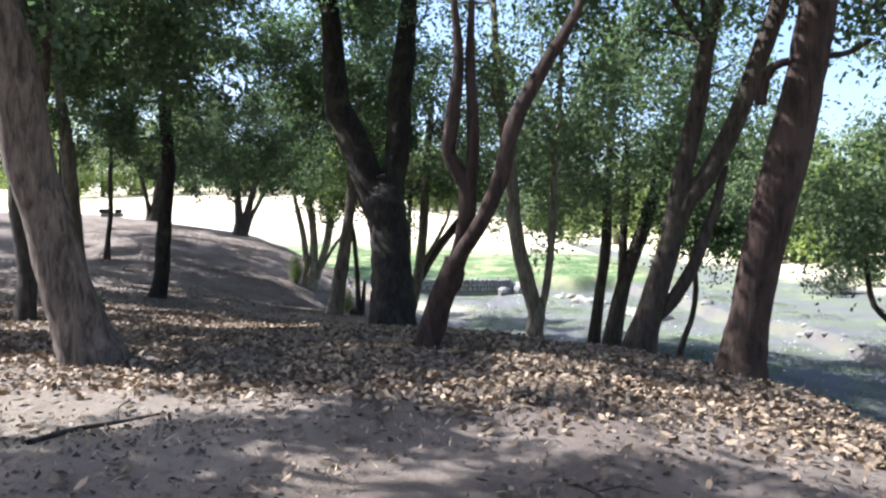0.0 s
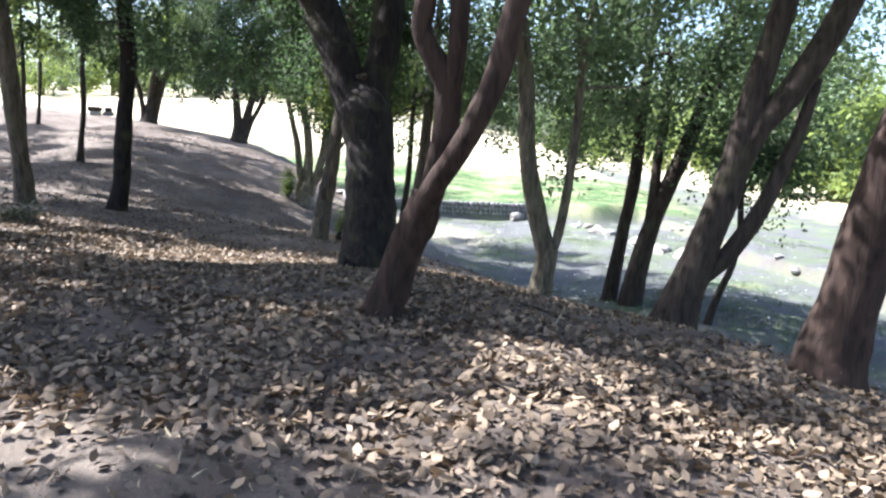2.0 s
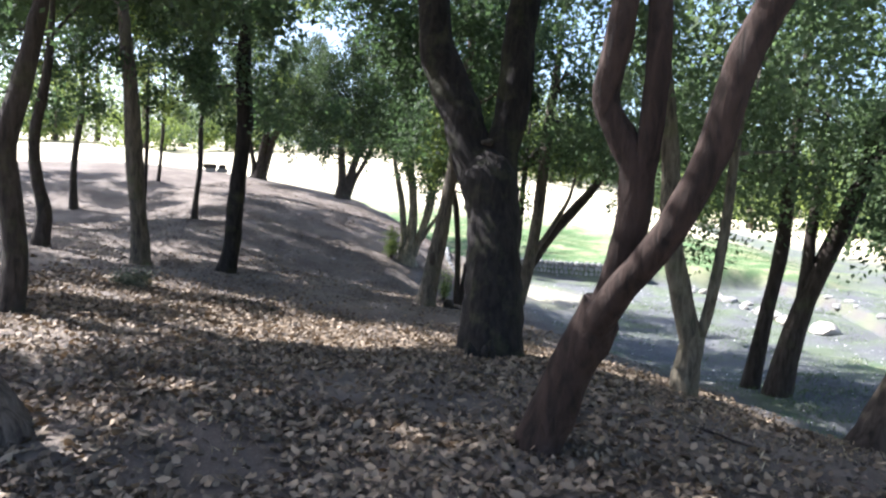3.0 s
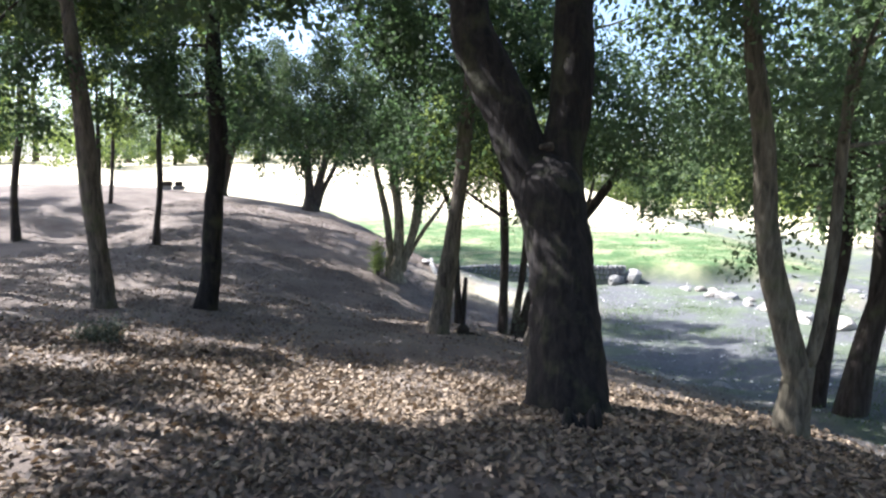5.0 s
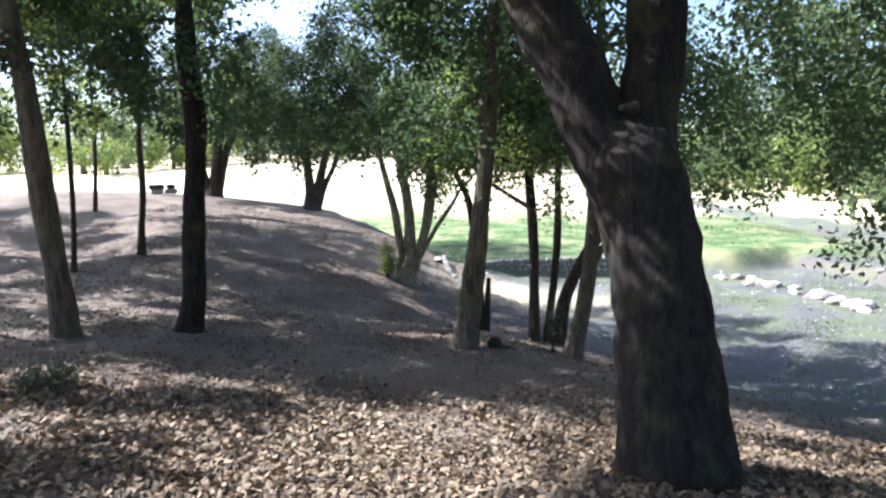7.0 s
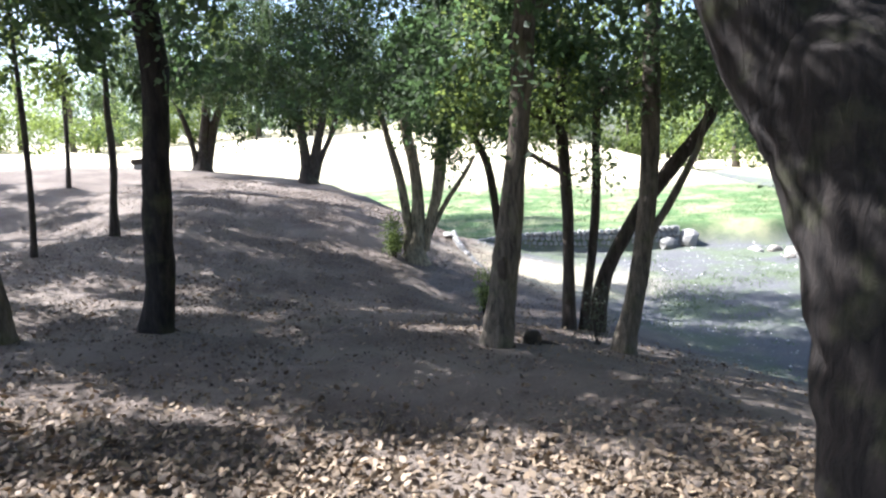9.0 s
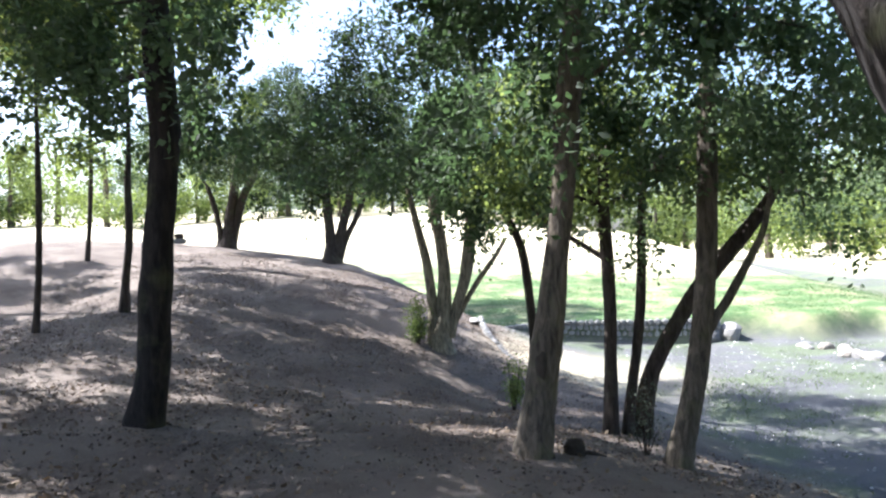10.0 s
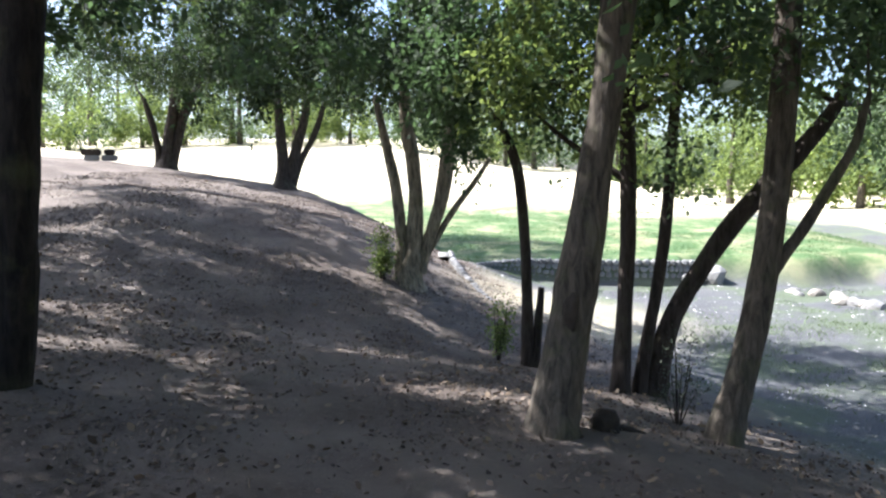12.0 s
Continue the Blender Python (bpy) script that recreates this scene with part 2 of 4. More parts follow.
def leaves(centres, spread, per, size, rng, droop=0.35):
    """Folded leaf blades along the twigs of loose, drooping sprays round the centres."""
    twigs = 9
    m = len(centres) * twigs
    d = rng.standard_normal((m, 3))
    d[:, 2] -= droop
    d /= np.linalg.norm(d, axis=1)[:, None]
    reach = np.repeat(spread, twigs) * rng.uniform(0.5, 1.35, m)
    k = max(per // twigs, 2)
    along = rng.uniform(0.1, 1.0, (m, k))
    p = np.repeat(centres, twigs, 0)[:, None] + d[:, None] * (along * reach[:, None])[..., None]
    p[..., 2] -= 0.22 * along ** 2 * reach[:, None]
    p = (p + rng.standard_normal((m, k, 3)) * (0.055 + 0.09 * spread.mean())).reshape(-1, 3)
    n = len(p)
    d = rng.standard_normal((n, 3)) + 0.9 * np.repeat(d, k, 0)
    d[:, 2] -= droop
    d /= np.linalg.norm(d, axis=1)[:, None]
    w = np.cross(d, rng.standard_normal((n, 3)) + (0, 0, 0.9))
    w /= np.linalg.norm(w, axis=1)[:, None] + 1e-6
    up = np.cross(d, w)
    L = (size * rng.uniform(0.65, 1.3, n))[:, None]
    V = np.stack([p, p + d * L * 0.5 + w * L * 0.29 + up * L * 0.06, p + d * L, p + d * L * 0.5 - w * L * 0.29 + up * L * 0.06], 1).reshape(-1, 3)
    i = np.arange(n * 4).reshape(n, 4)
    F = np.concatenate([i[:, [0, 1, 2]], i[:, [0, 2, 3]]])
    return V, F


TREES = [0]


def tree(name, label, x, y, turn, bark_mat, crown, stems, leaf_mat=None, per=151, leaf=0.10, clump=0.72, lean=(0.0, 0.0), boughs=18, gather=0.42, skirt=None):
    """stems: rows of (across, up, radius), or (across, depth, up, radius) where a stem bends freely. skirt: (lowest, count) of the drooping sprays."""
    TREES[0] += 1
    rng = np.random.default_rng(100 + TREES[0])
    base = new(name)
    base.matrix_world = pose(x, y, ground_z(x, y) - 0.04, 0, 0, turn)
    tips = []
    for k, st in enumerate(stems):
        wob = rng.uniform(-0.12, 0.12, 3)
        span = max(st[-1][-2] - st[0][-2], 0.3)
        away = rng.uniform(-0.35, 0.35) if k and not lean[0] else 0.0
        free = len(st[0]) == 4
        pts = list(st) if free else [(a, lean[0] * min(max(z, 0), 2.2) + lean[1] * max(z - 2.2, 0) + away * ((z - st[0][1]) / span) ** 1.3 * min(span, 3) * 0.3 + wob[0] * math.sin((z - st[0][1]) * 1.3) * 0.25 * max(0, min(1, z - st[0][1])), z, r) for a, z, r in st]
        if k == 0:
            a, d, z, r = pts[0]
            pts.insert(0, (a, d, z - 0.18, r * 1.25))
            a, d, z, r = pts[-1]
            if crown[2] - z > 0.6 and z > 2.5 and not free:
                pts.append((a + (crown[0] - a) * 0.4, d + (crown[1] - d) * 0.4, crown[2], 0.02))
        V, F = tube(pts, 18 if st[0][-1] > 0.25 else 14 if st[0][-1] > 0.09 else 9, rng, 0.045)
        ob = mesh_object("trunk" if k == 0 else "limb", V, F, bark_mat, True)
        under(ob, base)
        tips += [p for p in pts if p[2] > 0.45 * crown[2] and p[2] > 1.6] or [pts[-1]]
    ca, cd, cz, cr, crz, n = crown
    u = rng.standard_normal((n, 3))
    u /= np.linalg.norm(u, axis=1)[:, None]
    rad = rng.uniform(0.25, 1.0, n) ** 0.55 * rng.uniform(0.8, 1.12, n)
    C = np.array([ca, cd, cz]) + u * rad[:, None] * (cr, cr, crz)
    # sprays gather on boughs, with gaps of sky between them
    bough = C[:max(n // 6, 3)]
    near = np.argmin(np.linalg.norm(C[:, None] - bough[None], axis=2), axis=1)
    C = C * (1 - gather) + bough[near] * gather
    spread = clump * rng.uniform(0.6, 1.25, n)
    if skirt:
        low, m = skirt
        a, r = rng.uniform(0, math.tau, m), cr * rng.uniform(0.3, 1.05, m)
        top = cz - 0.35 * crz
        hang = np.stack([ca + r * np.cos(a), cd + r * np.sin(a), low + (top - low) * rng.uniform(0, 1, m) ** 0.75 + 0.3], -1)
        knot = hang[:max(m // 4, 2)]
        near = np.argmin(np.linalg.norm(hang[:, None] - knot[None], axis=2), axis=1)
        C = np.concatenate([C, hang * 0.5 + knot[near] * 0.5])
        spread = np.r_[spread, clump * rng.uniform(0.45, 0.85, m)]
        n += m
    tips = np.array(tips)
    for i in rng.choice(n, min(n, boughs), replace=False):
        t = tips[np.argmin(np.linalg.norm(tips[:, :3] - C[i], axis=1) + rng.uniform(0, 0.8, len(tips)))]
        if np.linalg.norm(t[:3] - C[i]) > 2.4:
            continue
        r0 = min(0.055, t[3] * 0.55)
        mid = t[:3] * 0.5 + C[i] * 0.5 + rng.uniform(-0.25, 0.25, 3) + (0, 0, 0.12)
        V, F = tube([(*t[:3], r0), (*mid, r0 * 0.6), (*C[i], 0.008)], 5, rng, 0.03)
        under(mesh_object("branch", V, F, bark_mat, True), base)
    V, F = leaves(C, spread, per, leaf, rng)
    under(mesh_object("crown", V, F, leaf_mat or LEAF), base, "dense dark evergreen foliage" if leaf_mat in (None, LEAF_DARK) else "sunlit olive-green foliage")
    return tagged(base, label, "tree", "trees of the grove")


tree('oak_tree', 'thick rough-barked oak leaning over dry bank', -3.24, 6.18, 28.7, BARK_ROUGH, crown=(-0.6, 2.4, 6.4, 2.6, 1.5, 90), per=157, boughs=4, gather=0.75, clump=0.55, skirt=(2.3, 55), stems=[
     [(0.0, 0.0, 0.317), (-0.11, 0.29, 0.248), (-0.23, 0.71, 0.212), (-0.36, 1.33, 0.199), (-0.49, 1.83, 0.196), (-0.56, 2.48, 0.199), (-0.71, 3.19, 0.191), (-0.81, 3.75, 0.145), (-0.88, 4.3, 0.096)]])
# dense upper crowns on the slope oaks, lifted out of view to cast shade
tree('oak_tree', 'dark straight oak on leaf-strewn slope', -7.12, 16.4, 30.4, BARK_DARK, crown=(0.6, 0.9, 7.6, 3.0, 1.7, 115), per=125, skirt=(2.7, 100), leaf=0.115, gather=0.7, stems=[
     [(0.0, 0.0, 0.235), (0.12, 0.59, 0.184), (0.16, 1.3, 0.175), (0.22, 1.99, 0.167), (0.29, 2.67, 0.159), (0.34, 3.35, 0.164), (0.3, 4.0, 0.169), (0.29, 4.77, 0.133), (0.33, 5.65, 0.086)]])
tree('oak_tree', 'slender grey-brown oak on the bare slope', -8.46, 15.41, 33.5, BARK_GREY, crown=(-0.2, 2.0, 7.8, 2.6, 1.6, 100), per=125, skirt=(2.9, 105), leaf=0.115, gather=0.68, stems=[
     [(0.0, 0.0, 0.219), (-0.04, 0.93, 0.161), (-0.11, 1.88, 0.169), (-0.16, 2.72, 0.159), (-0.2, 3.55, 0.139), (-0.29, 4.37, 0.12), (-0.34, 5.09, 0.101), (-0.38, 6.07, 0.064)]])
tree('oak_tree', 'dark crooked oak on the shaded bank', -5.94, 9.38, 42.6, BARK_BROWN, crown=(0.7, 0.1, 6.6, 2.5, 1.6, 150), skirt=(2.6, 55), per=125, gather=0.7, leaf=0.115, stems=[
     [(0.0, 0.0, 0.153), (0.06, 0.66, 0.122), (0.01, 1.33, 0.12), (-0.03, 1.86, 0.119), (0.12, 2.46, 0.108), (0.25, 3.07, 0.09), (0.36, 3.85, 0.06)]])
tree('oak_tree', 'thin dark oak leaning over the bank', -10.7, 15.35, 41.5, BARK_BROWN, crown=(0.5, 1.4, 6.8, 2.2, 1.7, 100), per=125, skirt=(2.6, 40), leaf=0.115, stems=[
     [(0.0, 0.0, 0.194), (0.08, 0.73, 0.146), (-0.05, 1.42, 0.116), (-0.09, 2.28, 0.105), (0.07, 3.14, 0.096), (0.21, 4.29, 0.067)]])
knotted_oak = tree('oak_tree', 'grey oak with rough pale foot beside stump', -2.87, 17.08, 0.9, BARK_GREY, crown=(0.5, 0.3, 6.4, 2.8, 2.0, 170), per=168, lean=(0.06, 0.06), skirt=(2.7, 75), stems=[
     [(0.0, 0.0, 0.242), (0.05, 0.35, 0.195), (0.13, 0.88, 0.177), (0.19, 1.23, 0.177), (0.27, 1.76, 0.153), (0.35, 2.35, 0.135), (0.43, 2.93, 0.129), (0.48, 3.52, 0.147), (0.53, 4.1, 0.141), (0.59, 4.75, 0.118), (0.66, 5.68, 0.076)]])
tree('oak_tree', 'thin young oak with a broken snag', -2.87, 21.58, 4.8, BARK_BROWN, crown=(-0.5, 0, 4.9, 1.9, 1.6, 80), skirt=(2.6, 18), stems=[
     [(0.0, 0.0, 0.11), (-0.02, 1.2, 0.08), (-0.08, 2.21, 0.078), (-0.2, 3.06, 0.074), (-0.45, 3.63, 0.066), (-0.73, 4.19, 0.05)],
     [(0.1, 0.0, 0.085), (0.16, 0.7, 0.07), (0.2, 1.25, 0.05)]])
forked_oak = tree('oak_tree', 'massive dark oak forking into two limbs', -0.893, 11.3, 0, BARK_DARK, crown=(-1.9, 0.3, 7.7, 4.2, 2.1, 330), per=165, gather=0.65, skirt=(4.3, 32), stems=[
     [(0.00, 0.00, 0.06, 0.470), (0.00, 0.01, 0.23, 0.410), (-0.00, 0.10, 0.62, 0.372), (-0.02, 0.20, 1.01, 0.350), (-0.05, 0.30, 1.41, 0.335), (-0.09, 0.42, 1.81, 0.335), (-0.17, 0.52, 2.21, 0.360), (-0.23, 0.62, 2.43, 0.290), (-0.27, 0.70, 2.61, 0.190), (-0.28, 0.74, 2.71, 0.070)],
     [(-0.21, 0.50, 1.81, 0.200), (-0.31, 0.59, 2.19, 0.265), (-0.47, 0.67, 2.61, 0.262), (-0.64, 0.75, 3.11, 0.262), (-0.77, 0.80, 3.36, 0.258), (-0.88, 0.84, 3.61, 0.250), (-1.01, 0.90, 3.91, 0.232), (-1.08, 0.95, 4.26, 0.212), (-1.13, 1.03, 4.81, 0.200), (-1.21, 1.10, 5.91, 0.160), (-1.36, 1.20, 7.21, 0.100)],
     [(-0.11, 0.48, 1.81, 0.200), (-0.11, 0.57, 2.21, 0.270), (-0.08, 0.67, 2.61, 0.235), (0.02, 0.76, 3.11, 0.226), (0.06, 0.83, 3.61, 0.225), (0.06, 0.92, 4.21, 0.210), (0.14, 0.99, 4.81, 0.200), (0.23, 1.10, 5.81, 0.150), (0.29, 1.20, 7.11, 0.095)]])
tree('red_barked_tree', 'reddish-barked tree splitting into several twisted stems', -0.2, 7.06, 0, BARK_RED, crown=(0.7, -0.6, 5.9, 3.0, 1.5, 110), per=100, boughs=10, stems=[
     [(-0.01, 0.00, -0.13, 0.200), (0.02, -0.01, 0.09, 0.150), (0.11, -0.03, 0.32, 0.138), (0.18, -0.06, 0.57, 0.130), (0.27, -0.10, 0.77, 0.135), (0.32, -0.14, 0.97, 0.110)],
     [(0.29, -0.11, 0.77, 0.095), (0.36, -0.16, 1.02, 0.090), (0.41, -0.21, 1.27, 0.088), (0.44, -0.24, 1.47, 0.092), (0.43, -0.26, 1.72, 0.090), (0.33, -0.27, 1.89, 0.075), (0.25, -0.28, 2.07, 0.070), (0.28, -0.31, 2.27, 0.072), (0.31, -0.33, 2.52, 0.070), (0.36, -0.36, 2.97, 0.050), (0.30, -0.36, 3.67, 0.030)],
     [(0.25, -0.10, 0.69, 0.085), (0.37, -0.28, 1.02, 0.086), (0.58, -0.46, 1.36, 0.080), (0.76, -0.51, 1.78, 0.082), (0.89, -0.51, 2.30, 0.080), (1.21, -0.51, 2.90, 0.070), (1.50, -0.46, 3.37, 0.050), (1.70, -0.36, 3.97, 0.030)],
     [(0.44, -0.23, 1.45, 0.055), (0.47, -0.28, 1.67, 0.064), (0.49, -0.31, 1.91, 0.066), (0.50, -0.31, 2.36, 0.066), (0.47, -0.31, 2.94, 0.050), (0.50, -0.36, 3.67, 0.030)]])
tree('oak_tree', 'pale slim oak forking low on the bank', 1.58, 12.22, -7.1, BARK_TAN, crown=(0.3, 0.8, 6.2, 3.2, 2.6, 120), per=101, leaf_mat=LEAF_OLIVE, skirt=(2.6, 36), stems=[
     [(0.0, 0.0, 0.207), (0.04, 0.41, 0.165), (0.08, 0.83, 0.154)],
     [(0.06, 0.72, 0.144), (-0.17, 1.55, 0.139), (-0.33, 2.37, 0.124), (-0.39, 3.19, 0.113), (-0.54, 4.22, 0.092), (-0.64, 5.24, 0.072), (-0.69, 6.25, 0.051)],
     [(0.1, 0.62, 0.07), (0.23, 1.15, 0.072), (0.34, 2.16, 0.066), (0.38, 3.18, 0.06), (0.45, 4.19, 0.052), (0.5, 5.39, 0.035)]])
tree('oak_tree', 'slim dark oak on the gully side', 3.45, 16.04, -11.9, BARK_BROWN, crown=(0.3, 0.4, 5.7, 2.9, 2.6, 130), per=101, skirt=(2.3, 36), leaf_mat=LEAF_OLIVE, stems=[
     [(0.0, 0.0, 0.176), (0.18, 1.49, 0.121), (0.33, 2.71, 0.121), (0.36, 4.04, 0.1), (0.42, 5.37, 0.086), (0.48, 6.81, 0.06)]])
tree('oak_tree', 'dark twin-stemmed oak leaning over the gully', 3.74, 15.44, -13.4, BARK_BROWN, crown=(1, 0, 5.8, 3.2, 2.4, 180), per=101, skirt=(2.2, 42), leaf_mat=LEAF_OLIVE, stems=[
     [(0.0, 0.0, 0.248), (0.27, 1.6, 0.168), (0.73, 3.02, 0.153), (1.03, 4.04, 0.127), (1.32, 5.16, 0.101), (1.61, 6.15, 0.075)],
     [(0.22, 1.34, 0.104), (0.28, 2.25, 0.097), (0.3, 3.02, 0.09), (0.38, 3.92, 0.077), (0.35, 4.94, 0.051)]])
tree('oak_tree', 'mossy oak with three leaning stems', 2.64, 9.25, -15.5, BARK_BROWN, crown=(1.2, 0, 6.4, 3.1, 2.0, 180), per=101, skirt=(3.0, 24), stems=[
     [(0.0, 0.0, 0.282), (0.1, 0.47, 0.195), (0.23, 0.94, 0.162), (0.44, 1.71, 0.146), (0.55, 2.4, 0.129), (0.75, 3.37, 0.113), (0.88, 4.25, 0.097), (1.02, 4.98, 0.089), (1.11, 5.99, 0.052)],
     [(0.44, 1.67, 0.13), (0.62, 2.17, 0.129), (0.93, 2.61, 0.128), (1.27, 3.34, 0.126), (1.5, 4.06, 0.117), (1.73, 4.76, 0.109), (1.91, 5.67, 0.065)],
     [(0.16, 0.58, 0.101), (0.45, 0.86, 0.092), (0.75, 1.41, 0.084), (0.98, 2.09, 0.068), (1.11, 2.68, 0.045)]])
tree('sapling', 'thin bent sapling beside the gully', 4.85, 14.2, -18.6, BARK_BROWN, crown=(0.4, 0, 3.3, 0.9, 0.9, 24), stems=[
     [(0.0, 0.0, 0.084), (0.13, 0.59, 0.065), (0.32, 1.19, 0.059), (0.38, 1.79, 0.059), (0.34, 2.38, 0.047), (0.39, 3.08, 0.029)]])
tree('oak_tree', 'stout reddish oak leaning over the gully', 3.13, 7.12, -23.2, BARK_RED, crown=(0.8, 0, 7.2, 3.6, 2.1, 160), per=101, stems=[
     [(0.0, 0.0, 0.302), (0.03, 0.32, 0.241), (0.1, 0.75, 0.203), (0.22, 1.47, 0.207), (0.4, 2.28, 0.21), (0.54, 2.97, 0.196), (0.64, 3.53, 0.183), (0.7, 4.08, 0.176), (0.76, 4.96, 0.124), (0.82, 5.82, 0.067)],
     [(0.18, 2.94, 0.059), (0.23, 3.22, 0.059), (0.36, 3.34, 0.046), (0.66, 3.37, 0.037), (0.96, 3.39, 0.031), (1.17, 3.5, 0.022)]])
tree('oak_tree', 'forked oak at the gully floor', 7.75, 10.5, -37.9, BARK_BROWN, crown=(0.3, 0, 4.6, 2.2, 2.0, 90), per=101, leaf_mat=LEAF_OLIVE, skirt=(2.2, 30), stems=[
     [(0.0, 0.0, 0.28), (-0.02, 0.49, 0.195), (-0.03, 1.25, 0.147), (0.05, 1.99, 0.127), (0.06, 2.89, 0.107), (0.11, 3.77, 0.097), (0.12, 4.62, 0.078), (0.13, 5.45, 0.051)],
     [(0.07, 2.08, 0.099), (0.17, 2.81, 0.098), (0.36, 3.51, 0.087), (0.56, 4.35, 0.077), (0.81, 4.83, 0.05)]])
tree('sapling', 'thin crooked sapling by the gully oaks', 7.9, 11.2, -36.5, BARK_BROWN, crown=(-0.9, 0, 3.5, 1.3, 1.2, 40), per=101, leaf_mat=LEAF_OLIVE, stems=[
     [(0.0, 0.0, 0.079), (-0.1, 0.54, 0.064), (-0.29, 1.02, 0.059), (-0.38, 1.61, 0.054), (-0.69, 2.04, 0.049), (-0.82, 2.96, 0.044), (-0.95, 3.63, 0.034)]])
tree('oak_tree', 'bent oak leaning over the gully floor', 8.25, 10.2, -40.6, BARK_BROWN, crown=(0.9, 0, 4.9, 2.4, 1.9, 90), per=101, leaf_mat=LEAF_OLIVE, skirt=(2.2, 30), stems=[
     [(0.0, 0.0, 0.277), (-0.05, 0.75, 0.174), (-0.04, 1.4, 0.154), (0.16, 1.97, 0.152), (0.55, 2.69, 0.139), (0.78, 3.46, 0.119), (0.95, 4.2, 0.1), (1.04, 5.07, 0.065)]])
tree('oak_tree', 'straight dark young oak by the gravel', -1.72, 20.4, -5.8, BARK_BROWN, crown=(0, 0, 5.0, 2.2, 1.5, 42), per=101, leaf_mat=LEAF_PALE, skirt=(3.1, 24), stems=[
     [(0.0, 0.0, 0.138), (0.03, 1.08, 0.103), (0.05, 1.94, 0.102), (0.03, 2.79, 0.102), (0.0, 3.63, 0.093), (0.03, 4.47, 0.084), (0.04, 5.46, 0.05)]])
tree('oak_tree', 'thin dark oak beside its twin', -1.45, 20.55, -7.1, BARK_BROWN, crown=(0.6, 0.6, 5.0, 2.3, 1.5, 42), per=101, leaf_mat=LEAF_PALE, skirt=(3.1, 24), stems=[
     [(0.0, 0.0, 0.113), (0.07, 0.68, 0.082), (0.2, 1.55, 0.077), (0.28, 2.41, 0.077), (0.31, 3.35, 0.068), (0.36, 4.19, 0.059), (0.39, 5.1, 0.034)]])
tree('oak_tree', 'dark oak leaning far over the gravel', -1.29, 20.72, -7.8, BARK_BROWN, crown=(2.4, 0.4, 4.9, 2.6, 1.6, 65), per=101, skirt=(2.6, 36), leaf_mat=LEAF_OLIVE, gather=0.6, stems=[
     [(0.0, 0.0, 0.247), (0.14, 0.54, 0.158), (0.26, 1.08, 0.131), (0.54, 1.65, 0.121), (0.92, 2.3, 0.128), (1.32, 2.81, 0.127), (1.72, 3.3, 0.117), (2.11, 3.86, 0.082), (2.33, 4.5, 0.049)]])
tree('oak_tree', 'grey oak with one side branch above gully', -1.1, 18.27, -11.5, BARK_GREY, crown=(2.3, 0.2, 5.7, 2.5, 1.8, 55), per=101, lean=(0.1, 0.1), skirt=(2.6, 42), gather=0.6, leaf_mat=LEAF_OLIVE, stems=[
     [(0.0, 0.0, 0.203), (0.08, 0.37, 0.156), (0.19, 0.84, 0.142), (0.3, 1.52, 0.135), (0.39, 2.32, 0.128), (0.43, 3.06, 0.129), (0.46, 3.94, 0.122), (0.48, 4.63, 0.116), (0.54, 5.31, 0.102), (0.58, 6.27, 0.062)],
     [(0.36, 1.58, 0.061), (0.48, 1.82, 0.06), (0.67, 2.12, 0.057), (0.91, 2.58, 0.05), (1.07, 2.91, 0.04), (1.17, 3.36, 0.026)]])
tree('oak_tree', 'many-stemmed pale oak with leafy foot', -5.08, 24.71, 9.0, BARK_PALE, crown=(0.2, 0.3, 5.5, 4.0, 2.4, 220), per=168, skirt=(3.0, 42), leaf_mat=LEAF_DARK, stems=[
     [(0.0, 0.0, 0.373), (0.03, 0.28, 0.274), (0.11, 0.66, 0.199), (0.17, 1.59, 0.142), (0.12, 2.45, 0.136), (-0.01, 3.19, 0.123), (-0.03, 4.41, 0.073)],
     [(-0.12, 0.29, 0.162), (-0.12, 0.97, 0.112), (-0.23, 1.97, 0.111), (-0.45, 2.96, 0.086), (-0.61, 3.7, 0.055)],
     [(0.22, 0.28, 0.174), (0.35, 0.71, 0.124), (0.63, 1.57, 0.136), (0.77, 2.44, 0.148), (0.86, 3.3, 0.123), (1.01, 4.39, 0.074)],
     [(0.26, 0.4, 0.075), (0.48, 0.77, 0.062), (0.87, 1.44, 0.062), (1.32, 2.05, 0.056), (1.58, 2.48, 0.043)]])
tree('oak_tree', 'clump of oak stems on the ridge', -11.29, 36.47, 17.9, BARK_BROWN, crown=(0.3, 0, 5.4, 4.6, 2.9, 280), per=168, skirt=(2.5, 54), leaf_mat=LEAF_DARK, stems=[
     [(0.0, 0.0, 0.453), (-0.02, 0.61, 0.249), (-0.05, 1.52, 0.203), (-0.12, 2.64, 0.158), (-0.14, 3.98, 0.101)],
     [(0.18, 0.04, 0.272), (0.29, 0.6, 0.227), (0.5, 1.51, 0.193), (0.81, 2.63, 0.159), (0.98, 4.21, 0.102)],
     [(0.32, 0.15, 0.182), (0.64, 1.0, 0.125), (1.19, 2.06, 0.114), (1.55, 3.19, 0.091)]])
